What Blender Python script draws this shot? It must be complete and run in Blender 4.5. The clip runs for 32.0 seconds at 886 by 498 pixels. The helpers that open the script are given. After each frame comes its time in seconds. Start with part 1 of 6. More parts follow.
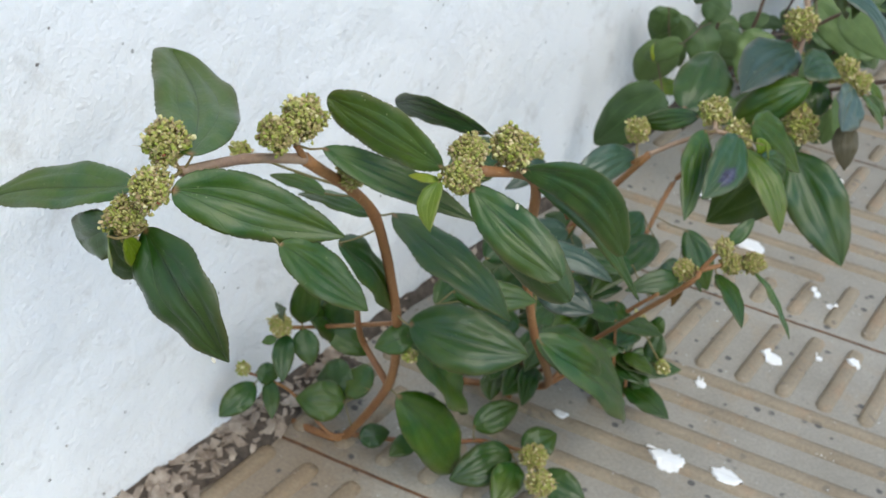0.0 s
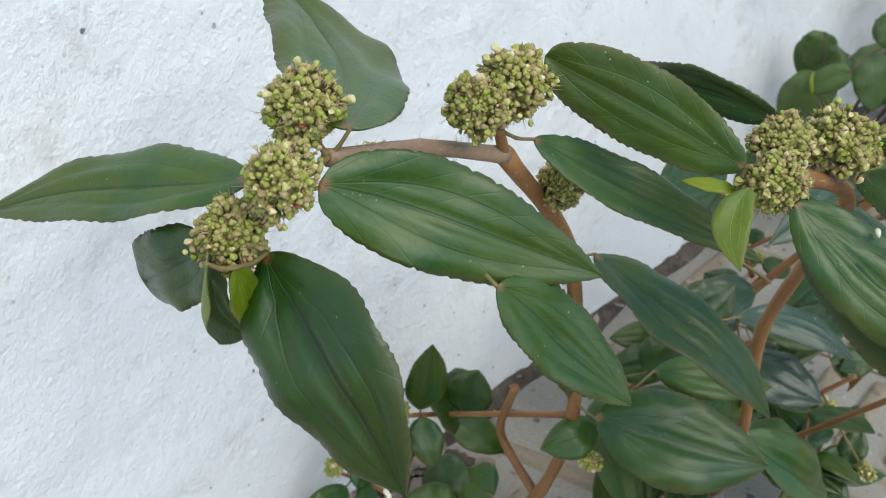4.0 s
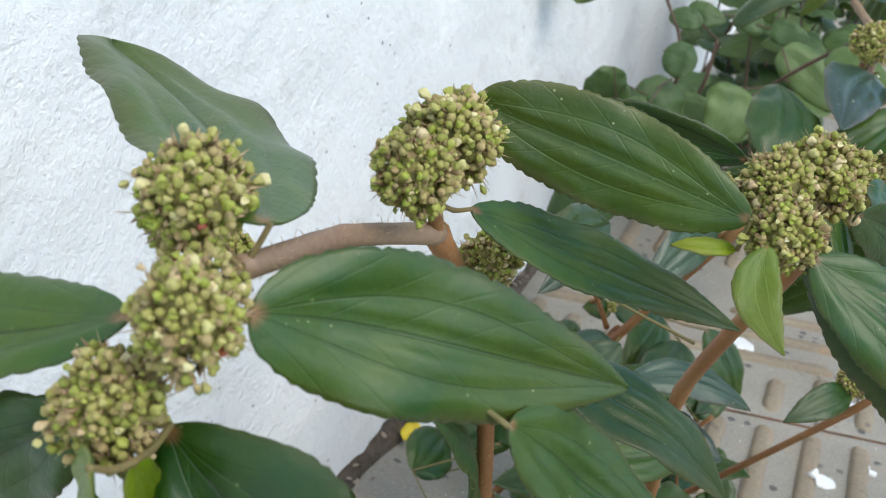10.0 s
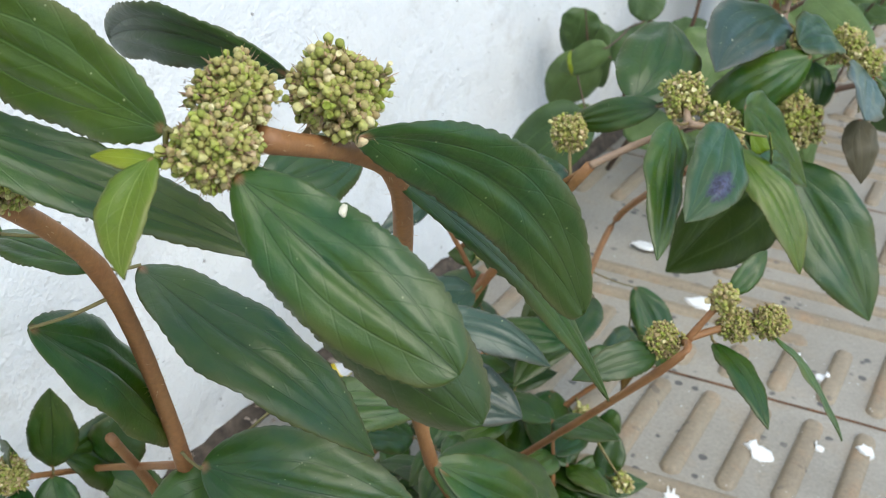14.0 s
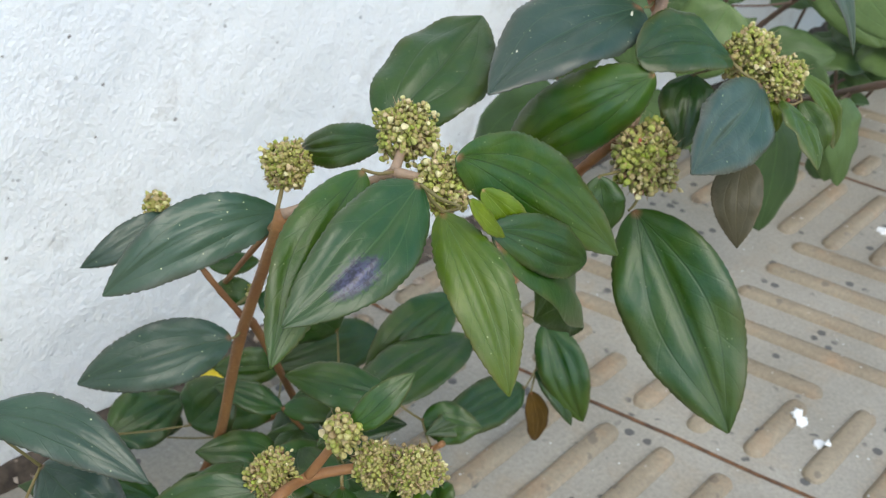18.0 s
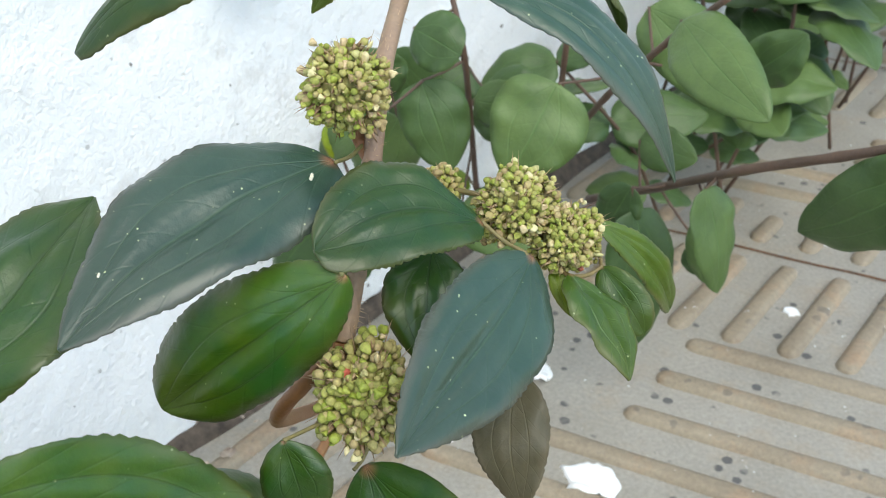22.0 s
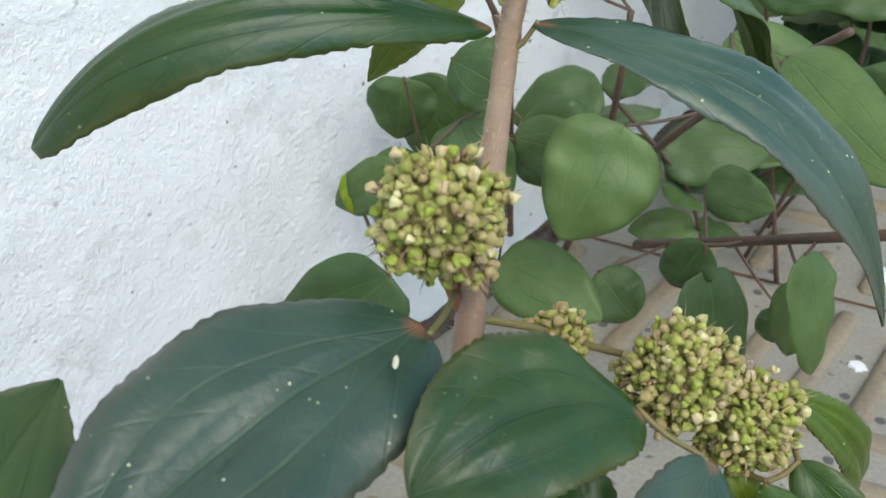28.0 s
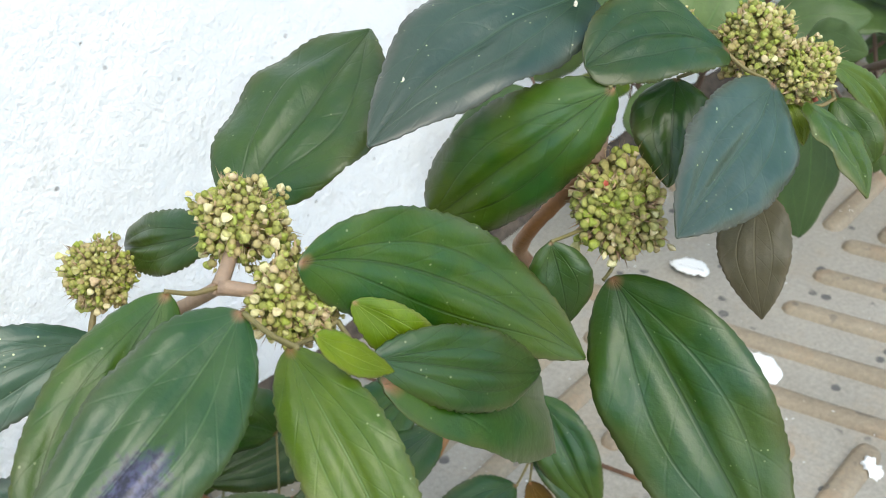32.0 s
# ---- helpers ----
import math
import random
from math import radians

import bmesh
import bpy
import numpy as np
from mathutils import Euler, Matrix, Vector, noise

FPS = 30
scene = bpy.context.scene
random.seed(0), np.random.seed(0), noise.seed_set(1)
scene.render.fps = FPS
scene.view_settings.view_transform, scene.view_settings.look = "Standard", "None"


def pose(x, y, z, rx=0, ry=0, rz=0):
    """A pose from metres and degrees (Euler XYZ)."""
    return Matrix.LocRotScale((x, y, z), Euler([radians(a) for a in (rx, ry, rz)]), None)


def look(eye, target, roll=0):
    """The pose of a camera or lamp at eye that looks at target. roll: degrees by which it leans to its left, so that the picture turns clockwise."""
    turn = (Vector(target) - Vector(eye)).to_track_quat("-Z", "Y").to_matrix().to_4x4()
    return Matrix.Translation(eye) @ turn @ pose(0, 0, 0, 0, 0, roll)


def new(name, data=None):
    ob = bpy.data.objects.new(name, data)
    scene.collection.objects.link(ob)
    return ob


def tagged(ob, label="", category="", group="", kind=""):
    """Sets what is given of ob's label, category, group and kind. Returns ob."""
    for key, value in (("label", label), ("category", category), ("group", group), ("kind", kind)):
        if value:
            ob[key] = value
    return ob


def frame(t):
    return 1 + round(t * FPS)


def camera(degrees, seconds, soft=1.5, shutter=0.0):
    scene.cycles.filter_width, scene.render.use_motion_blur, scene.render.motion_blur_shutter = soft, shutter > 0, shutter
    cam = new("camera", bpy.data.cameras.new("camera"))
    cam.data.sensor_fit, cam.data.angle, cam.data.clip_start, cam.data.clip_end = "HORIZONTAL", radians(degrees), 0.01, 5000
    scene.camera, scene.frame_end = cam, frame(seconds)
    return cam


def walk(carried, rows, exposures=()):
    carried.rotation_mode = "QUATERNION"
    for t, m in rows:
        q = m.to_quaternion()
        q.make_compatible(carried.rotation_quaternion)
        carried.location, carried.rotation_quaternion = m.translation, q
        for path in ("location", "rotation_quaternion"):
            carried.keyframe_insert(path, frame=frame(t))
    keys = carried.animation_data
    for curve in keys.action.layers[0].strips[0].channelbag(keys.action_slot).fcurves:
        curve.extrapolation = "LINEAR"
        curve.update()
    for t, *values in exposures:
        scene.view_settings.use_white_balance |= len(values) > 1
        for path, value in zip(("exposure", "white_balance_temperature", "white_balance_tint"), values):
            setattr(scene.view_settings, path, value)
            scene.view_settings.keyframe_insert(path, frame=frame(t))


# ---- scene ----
cam = camera(45.0, 32.0, soft=1.0)
cam.data.dof.use_dof, cam.data.dof.focus_distance, cam.data.dof.aperture_fstop = True, 0.108, 105.0
PATH = [
    (0, 0.17720, -0.16343, 0.24700, 54.334, -6.824, 30.631),
    (0.5, 0.17028, -0.15265, 0.23851, 55.379, -7.387, 30.579),
    (1, 0.16231, -0.14715, 0.23001, 55.848, -7.203, 30.576),
    (1.5, 0.15277, -0.14059, 0.22414, 56.684, -6.630, 30.761),
    (2, 0.14753, -0.13774, 0.21753, 56.827, -6.305, 31.149),
    (2.5, 0.14103, -0.13225, 0.21388, 57.013, -6.513, 31.500),
    (3, 0.13518, -0.12788, 0.20999, 57.413, -7.067, 32.389),
    (3.5, 0.13000, -0.12518, 0.20327, 57.586, -6.659, 33.134),
    (5.5, 0.12006, -0.12586, 0.19587, 61.523, -6.343, 24.649),
    (6, 0.10729, -0.13558, 0.19629, 61.831, -6.339, 22.128),
    (6.5, 0.09867, -0.14001, 0.19328, 62.116, -8.599, 19.494),
    (7, 0.09527, -0.13590, 0.18942, 61.917, -8.218, 18.322),
    (7.5, 0.09433, -0.13182, 0.18812, 61.873, -7.785, 18.472),
    (8, 0.09290, -0.12903, 0.18731, 61.941, -7.624, 18.890),
    (8.5, 0.09221, -0.12094, 0.18624, 62.328, -7.925, 18.909),
    (9, 0.09572, -0.11418, 0.18667, 62.439, -7.801, 18.573),
    (9.5, 0.09899, -0.11016, 0.18616, 62.612, -7.755, 18.104),
    (10, 0.10190, -0.10672, 0.18582, 62.876, -7.711, 17.813),
    (10.5, 0.10525, -0.10435, 0.18596, 63.055, -7.570, 17.439),
    (11, 0.10774, -0.10330, 0.18578, 62.965, -7.284, 17.279),
    (11.5, 0.11500, -0.09937, 0.18766, 62.768, -7.166, 17.521),
    (12, 0.12243, -0.09098, 0.18881, 63.266, -6.638, 16.930),
    (12.5, 0.12814, -0.08756, 0.18888, 62.810, -6.756, 17.918),
    (13, 0.13465, -0.08939, 0.18670, 62.054, -6.988, 19.732),
    (13.5, 0.14435, -0.08891, 0.18439, 60.268, -6.542, 22.564),
    (14, 0.15170, -0.08010, 0.18574, 59.625, -6.571, 24.739),
    (14.5, 0.15895, -0.07015, 0.18331, 58.988, -6.266, 26.203),
    (16.5, 0.19015, -0.02058, 0.19348, 54.464, -5.552, 39.054),
    (17, 0.19578, -0.01131, 0.19159, 54.221, -4.728, 38.701),
    (17.5, 0.19865, -0.00220, 0.19110, 54.231, -4.208, 38.676),
    (18, 0.20010, 0.00699, 0.18841, 54.054, -3.335, 38.333),
    (18.5, 0.19993, 0.01709, 0.18744, 54.424, -2.900, 38.103),
    (19, 0.19690, 0.02535, 0.18719, 54.962, -2.584, 37.292),
    (19.5, 0.19521, 0.03503, 0.18581, 55.474, -2.246, 36.709),
    (20, 0.19677, 0.03915, 0.18251, 55.721, -1.606, 35.704),
    (20.5, 0.19323, 0.04521, 0.18134, 55.801, -1.622, 35.348),
    (21, 0.18844, 0.05566, 0.18076, 55.966, -1.009, 34.224),
    (21.5, 0.18913, 0.06775, 0.17973, 56.147, -0.607, 32.932),
    (22, 0.19064, 0.07594, 0.17580, 56.302, 0.274, 32.415),
    (22.5, 0.18530, 0.08051, 0.17241, 56.157, 0.413, 32.467),
    (23, 0.17972, 0.08493, 0.16950, 55.923, 0.209, 32.529),
    (23.5, 0.17360, 0.09160, 0.17084, 56.002, 0.067, 32.272),
    (24, 0.16807, 0.10071, 0.17754, 55.972, 0.305, 32.047),
    (24.5, 0.16456, 0.10812, 0.18389, 56.252, 0.295, 31.644),
    (26.5, 0.15588, 0.11043, 0.17888, 56.641, -1.847, 31.133),
    (27, 0.15723, 0.10994, 0.17324, 55.739, -0.849, 31.398),
    (27.5, 0.15896, 0.10501, 0.17030, 55.734, -0.639, 31.293),
    (28, 0.16109, 0.10180, 0.16847, 55.511, -0.443, 31.341),
    (28.5, 0.16467, 0.09762, 0.16725, 55.588, -0.193, 31.446),
    (29, 0.16799, 0.09360, 0.16532, 55.433, 0.276, 31.224),
    (29.5, 0.17045, 0.08994, 0.16520, 55.157, 0.714, 31.208),
    (30, 0.17471, 0.08424, 0.16475, 55.100, 1.149, 30.933),
    (30.5, 0.17682, 0.07559, 0.16826, 54.676, 1.807, 31.528),
    (31, 0.18255, 0.06926, 0.16988, 53.672, 2.090, 33.656),
    (31.5, 0.18616, 0.06072, 0.17236, 53.494, 2.745, 36.245),
    (32, 0.18607, 0.05354, 0.17072, 53.772, 2.816, 36.994),
]
walk(cam, [(t, pose(x, y, z, rx, ry, rz)) for t, x, y, z, rx, ry, rz in PATH],
     exposures=[(0, -0.08, 6700, 4.5), (7, -0.14, 6700, 4.5), (10, 0.0, 6700, 4), (14.5, 0.2, 6700, 3.5), (17, 0.08, 6700, 4), (20, 0.22, 6700, 2.5), (23, 0.36, 6700, 1.5), (24.5, 0.16, 6700, 1), (27, 0.05, 6700, 1), (28, 0.06, 6700, 1), (30, 0.4, 6750, 2), (32, 0.4, 6800, 3)])

# ---- light ----
world = bpy.data.worlds.new("sky")
scene.world = world
world.use_nodes = True
wn = world.node_tree
bg = wn.nodes["Background"]
sky = wn.nodes.new("ShaderNodeTexSky")
sky.sky_type = "NISHITA"
sky.sun_disc = False
sky.sun_elevation = radians(58)
sky.sun_rotation = radians(120)
sky.air_density, sky.dust_density, sky.ozone_density = 1.0, 1.3, 1.0
wn.links.new(sky.outputs[0], bg.inputs[0])
bg.inputs[1].default_value = 0.27
sun_data = bpy.data.lights.new("sun", "SUN")
sun_data.energy, sun_data.angle, sun_data.color = 1.5, radians(40), (1.0, 0.95, 0.87)
sun_ob = new("sun", sun_data)
sun_ob.matrix_world = look((0.6, -0.35, 0.8), (0, 0, 0))
scene.view_settings.exposure = 0.0


# ---- materials ----
def mat(name):
    m = bpy.data.materials.new(name)
    m.use_nodes = True
    nt = m.node_tree
    return m, nt, nt.nodes["Principled BSDF"]


def node(nt, kind, **inputs):
    n = nt.nodes.new(kind)
    for key, value in inputs.items():
        n.inputs[key.replace("_", " ")].default_value = value
    return n


def math_node(nt, op, a, b=None):
    n = nt.nodes.new("ShaderNodeMath")
    n.operation = op
    for i, v in enumerate((a, b)):
        if v is None:
            continue
        if isinstance(v, (int, float)):
            n.inputs[i].default_value = v
        else:
            nt.links.new(v, n.inputs[i])
    return n.outputs[0]


def ramp(nt, fac, *stops):
    n = nt.nodes.new("ShaderNodeValToRGB")
    el = n.color_ramp.elements
    while len(el) < len(stops):
        el.new(0.5)
    for e, (p, c) in zip(el, stops):
        e.position, e.color = p, (*c, 1)
    nt.links.new(fac, n.inputs[0])
    return n.outputs[0]


def mix(nt, fac, a, b, blend="MIX"):
    n = nt.nodes.new("ShaderNodeMix")
    n.data_type, n.blend_type = "RGBA", blend
    for sock, v in ((n.inputs[0], fac), (n.inputs[6], a), (n.inputs[7], b)):
        if isinstance(v, (int, float)):
            sock.default_value = v
        elif isinstance(v, tuple):
            sock.default_value = (*v, 1)
        else:
            nt.links.new(v, sock)
    return n.outputs[2]


def noise_tex(nt, vec, scale, detail=4.0, rough=0.6):
    n = node(nt, "ShaderNodeTexNoise", Scale=scale, Detail=detail, Roughness=rough)
    if vec is not None:
        nt.links.new(vec, n.inputs["Vector"])
    return n.outputs["Fac"]


def bump(nt, height, bsdf, strength=0.3, distance=0.001):
    n = node(nt, "ShaderNodeBump", Strength=strength, Distance=distance)
    nt.links.new(height, n.inputs["Height"])
    nt.links.new(n.outputs[0], bsdf.inputs["Normal"])
    return n


def world_pos(nt):
    return nt.nodes.new("ShaderNodeNewGeometry").outputs["Position"]


def leaf_material(name, deep, light, edge, vein, rough=0.43, stain=None, specks=0.0, coat=0.25, petiole=True):
    """A leaf face: u runs from the stalk to the tip, v across; three main veins and slanting side veins."""
    m, nt, bs = mat(name)
    uv = nt.nodes.new("ShaderNodeUVMap")
    sep = nt.nodes.new("ShaderNodeSeparateXYZ")
    nt.links.new(uv.outputs[0], sep.inputs[0])
    u = sep.outputs[0]
    v = math_node(nt, "MULTIPLY_ADD", sep.outputs[1], 2.0)
    v.node.inputs[2].default_value = -1.0
    av = math_node(nt, "ABSOLUTE", v)
    info = nt.nodes.new("ShaderNodeObjectInfo")
    pos = world_pos(nt)
    big = noise_tex(nt, pos, 130.0, 3.0)
    fine = noise_tex(nt, pos, 1400.0, 3.0)
    col = ramp(nt, big, (0.34, deep), (0.68, light))
    tipward = ramp(nt, math_node(nt, "ADD", math_node(nt, "MULTIPLY", u, 0.75), math_node(nt, "MULTIPLY", big, 0.5)), (0.48, (0, 0, 0)), (0.95, (1, 1, 1)))
    col = mix(nt, math_node(nt, "MULTIPLY", tipward, 0.55), col, mix(nt, 0.5, light, edge))
    shade = math_node(nt, "MULTIPLY_ADD", info.outputs["Random"], 0.32)
    shade.node.inputs[2].default_value = 0.34
    hsv = node(nt, "ShaderNodeHueSaturation", Saturation=1.18)
    nt.links.new(col, hsv.inputs["Color"])
    nt.links.new(shade, hsv.inputs["Value"])
    hue = math_node(nt, "MULTIPLY_ADD", info.outputs["Random"], -0.03)
    hue.node.inputs[2].default_value = 0.515
    nt.links.new(hue, hsv.inputs["Hue"])
    col = hsv.outputs[0]
    # reddish margin with an uneven inner limit
    lim = math_node(nt, "ADD", av, math_node(nt, "MULTIPLY", big, 0.35))
    tipward = math_node(nt, "MULTIPLY", u, 0.22)
    lim2 = math_node(nt, "ADD", lim, tipward)
    margin = ramp(nt, math_node(nt, "SUBTRACT", lim2, 0.30), (0.74, (0, 0, 0)), (1.02, (1, 1, 1)))
    col = mix(nt, math_node(nt, "MULTIPLY", margin, 0.55), col, edge)
    # pink foot by the stalk
    if petiole:
        foot = ramp(nt, math_node(nt, "ADD", u, math_node(nt, "MULTIPLY", av, 0.05)), (0.015, (1, 1, 1)), (0.05, (0, 0, 0)))
        col = mix(nt, math_node(nt, "MULTIPLY", foot, 0.6), col, (0.42, 0.16, 0.09))
    # veins
    vw = math_node(nt, "SUBTRACT", math_node(nt, "SUBTRACT", av, 0.06), math_node(nt, "MULTIPLY", math_node(nt, "POWER", math_node(nt, "SINE", math_node(nt, "MULTIPLY", u, 3.0)), 0.9), 0.42))
    mid = ramp(nt, av, (0.012, (1, 1, 1)), (0.034, (0, 0, 0)))
    lat = ramp(nt, math_node(nt, "ABSOLUTE", vw), (0.008, (0.6, 0.6, 0.6)), (0.028, (0, 0, 0)))
    half = math_node(nt, "MULTIPLY", math_node(nt, "GREATER_THAN", v, 0.0), 0.5)
    run = math_node(nt, "MULTIPLY", math_node(nt, "SUBTRACT", u, math_node(nt, "MULTIPLY", av, 0.30)), 6.5)
    wave = math_node(nt, "FRACT", math_node(nt, "ADD", run, half))
    sv = ramp(nt, math_node(nt, "ABSOLUTE", math_node(nt, "SUBTRACT", wave, 0.5)), (0.0, (0.22, 0.22, 0.22)), (0.06, (0, 0, 0)))
    veins = mix(nt, 1.0, mix(nt, 1.0, mid, lat, "LIGHTEN"), sv, "LIGHTEN")
    col = mix(nt, math_node(nt, "MULTIPLY", veins, 0.42), col, vein)
    if specks:
        vor = node(nt, "ShaderNodeTexVoronoi", Scale=900.0)
        nt.links.new(pos, vor.inputs["Vector"])
        dots = ramp(nt, vor.outputs["Distance"], (0.07, (1, 1, 1)), (0.12, (0, 0, 0)))
        gate = ramp(nt, noise_tex(nt, pos, 330.0, 2.0), (0.52, (0, 0, 0)), (0.6, (1, 1, 1)))
        col = mix(nt, math_node(nt, "MULTIPLY", math_node(nt, "MULTIPLY", dots, gate), specks), col, (0.62, 0.66, 0.38))
    if stain:
        du = math_node(nt, "POWER", math_node(nt, "MULTIPLY", math_node(nt, "SUBTRACT", u, 0.62), 5.0), 2.0)
        dv = math_node(nt, "POWER", math_node(nt, "MULTIPLY", math_node(nt, "SUBTRACT", v, stain), 1.9), 2.0)
        r = math_node(nt, "ADD", math_node(nt, "ADD", du, dv), math_node(nt, "MULTIPLY", fine, 1.8))
        blot = ramp(nt, math_node(nt, "SUBTRACT", r, 0.75), (0.35, (1, 1, 1)), (0.85, (0, 0, 0)))
        col = mix(nt, math_node(nt, "MULTIPLY", blot, 0.95), col, ramp(nt, fine, (0.4, (0.012, 0.011, 0.03)), (0.62, (0.07, 0.065, 0.15))))
    col = mix(nt, 0.16, col, ramp(nt, fine, (0.3, (0.02, 0.03, 0.015)), (0.75, (0.3, 0.36, 0.2))), "OVERLAY")
    nt.links.new(col, bs.inputs["Base Color"])
    rgh = math_node(nt, "MULTIPLY_ADD", big, 0.22)
    rgh.node.inputs[2].default_value = rough - 0.1
    nt.links.new(rgh, bs.inputs["Roughness"])
    bs.inputs["Specular IOR Level"].default_value = 0.36
    bs.inputs["Coat Weight"].default_value = coat
    bs.inputs["Coat Roughness"].default_value = 0.38
    bs.inputs["Subsurface Weight"].default_value = 0.0
    puff = noise_tex(nt, pos, 420.0, 2.0)
    h = math_node(nt, "SUBTRACT", math_node(nt, "ADD", math_node(nt, "MULTIPLY", fine, 0.5), math_node(nt, "MULTIPLY", puff, 0.9)), math_node(nt, "MULTIPLY", veins, 0.8))
    bump(nt, h, bs, 0.5, 0.0003)
    return m


LEAF = {
    "deep": leaf_material("leaf_deep_green", (0.030, 0.115, 0.024), (0.088, 0.175, 0.018), (0.085, 0.082, 0.028), (0.026, 0.050, 0.014), specks=0.3, coat=0.42),
    "mid": leaf_material("leaf_mid_green", (0.085, 0.17, 0.018), (0.17, 0.26, 0.034), (0.14, 0.125, 0.05), (0.11, 0.20, 0.055), specks=0.5, coat=0.3),
    "young": leaf_material("leaf_young_green", (0.22, 0.36, 0.02), (0.40, 0.50, 0.04), (0.20, 0.18, 0.06), (0.34, 0.42, 0.12), rough=0.5),
    "silver": leaf_material("leaf_grey_purple", (0.058, 0.125, 0.080), (0.10, 0.18, 0.12), (0.095, 0.085, 0.070), (0.05, 0.10, 0.04), rough=0.38, specks=1.0, coat=0.5),
    "stained": leaf_material("leaf_stained", (0.030, 0.11, 0.026), (0.065, 0.155, 0.035), (0.07, 0.08, 0.03), (0.10, 0.18, 0.06), rough=0.40, stain=0.25, coat=0.5),
    "dusty": leaf_material("leaf_dusty_brown", (0.13, 0.115, 0.065), (0.18, 0.15, 0.09), (0.15, 0.12, 0.08), (0.13, 0.11, 0.06), rough=0.55, coat=0.1),
    "dry": leaf_material("leaf_dry_brown", (0.16, 0.085, 0.02), (0.27, 0.15, 0.04), (0.10, 0.05, 0.02), (0.3, 0.2, 0.08), rough=0.7, coat=0.0),
    "bush": leaf_material("leaf_bush_green", (0.125, 0.205, 0.075), (0.20, 0.30, 0.12), (0.07, 0.12, 0.03), (0.10, 0.19, 0.05), rough=0.5, coat=0.15, petiole=False),
    "under": leaf_material("leaf_underside", (0.075, 0.15, 0.028), (0.14, 0.23, 0.05), (0.09, 0.11, 0.045), (0.2, 0.28, 0.1), rough=0.6, coat=0.0),
}


def stem_material(name, a, b, rough=0.55):
    m, nt, bs = mat(name)
    pos = world_pos(nt)
    n1 = noise_tex(nt, pos, 60.0, 3.0)
    n2 = noise_tex(nt, pos, 1500.0, 4.0)
    col = ramp(nt, n1, (0.3, a), (0.7, b))
    col = mix(nt, 0.25, col, ramp(nt, n2, (0.3, (0.12, 0.06, 0.03)), (0.7, (0.6, 0.45, 0.3))), "OVERLAY")
    nt.links.new(col, bs.inputs["Base Color"])
    bs.inputs["Roughness"].default_value = rough
    bump(nt, n2, bs, 0.3, 0.0003)
    return m


STEM = stem_material("stem_rust", (0.24, 0.105, 0.042), (0.33, 0.175, 0.068))
STEM_GREY = stem_material("stem_purple_grey", (0.28, 0.19, 0.14), (0.36, 0.27, 0.19))
STEM_GREEN = stem_material("stem_green", (0.15, 0.15, 0.05), (0.22, 0.17, 0.07))
STEM_DARK = stem_material("stem_dark", (0.07, 0.045, 0.03), (0.14, 0.085, 0.06))
HAIR = stem_material("stem_hair", (0.55, 0.42, 0.25), (0.65, 0.52, 0.35), 0.7)


def bud_material(name, a, b, c, rough=0.6, islands=False):
    m, nt, bs = mat(name)
    info = nt.nodes.new("ShaderNodeObjectInfo")
    pos = world_pos(nt)
    pick = nt.nodes.new("ShaderNodeNewGeometry").outputs["Random Per Island"] if islands else info.outputs["Random"]
    col = ramp(nt, pick, (0.05, a), (0.5, b), (0.95, c))
    n2 = noise_tex(nt, pos, 2600.0, 3.0)
    col = mix(nt, 0.35, col, ramp(nt, n2, (0.3, (0.16, 0.12, 0.05)), (0.7, (0.7, 0.7, 0.5))), "OVERLAY")
    nt.links.new(col, bs.inputs["Base Color"])
    bs.inputs["Roughness"].default_value = rough
    bump(nt, n2, bs, 0.35, 0.0003)
    return m


BUD = bud_material("bud_green", (0.28, 0.34, 0.045), (0.38, 0.40, 0.10), (0.46, 0.42, 0.18))
BUD_PALE = bud_material("bud_cream", (0.52, 0.50, 0.22), (0.68, 0.62, 0.38), (0.56, 0.43, 0.27))
BUD_DRY = bud_material("bud_tan", (0.30, 0.22, 0.11), (0.40, 0.31, 0.16), (0.33, 0.30, 0.10), 0.75)
CORE = bud_material("bud_core", (0.23, 0.26, 0.05), (0.34, 0.33, 0.10), (0.42, 0.33, 0.17), 0.8, True)
SCALE = stem_material("scale_tan", (0.34, 0.20, 0.12), (0.55, 0.44, 0.26), 0.8)
RED = bud_material("bud_red", (0.5, 0.10, 0.07), (0.5, 0.12, 0.08), (0.45, 0.14, 0.09))


# ---- helpers of this scene ----
def link_mesh(name, bm, material, smooth=True):
    me = bpy.data.meshes.new(name)
    bm.to_mesh(me)
    bm.free()
    for m in material if isinstance(material, (list, tuple)) else [material]:
        me.materials.append(m)
    if smooth:
        me.polygons.foreach_set("use_smooth", [True] * len(me.polygons))
    return me


def part(name, bm, material, parent, label="", smooth=True):
    """Links a bmesh, given in world places, as one mesh under a thing."""
    ob = new(name, link_mesh(name, bm, material, smooth))
    ob.parent = parent
    ob.matrix_parent_inverse = Matrix.Translation(-parent.location)
    return tagged(ob, label)


def thing(name, place, label, category, group="", kind=""):
    ob = new(name)
    ob.empty_display_size = 0.01
    ob.location = place
    return tagged(ob, label, category, group, kind)


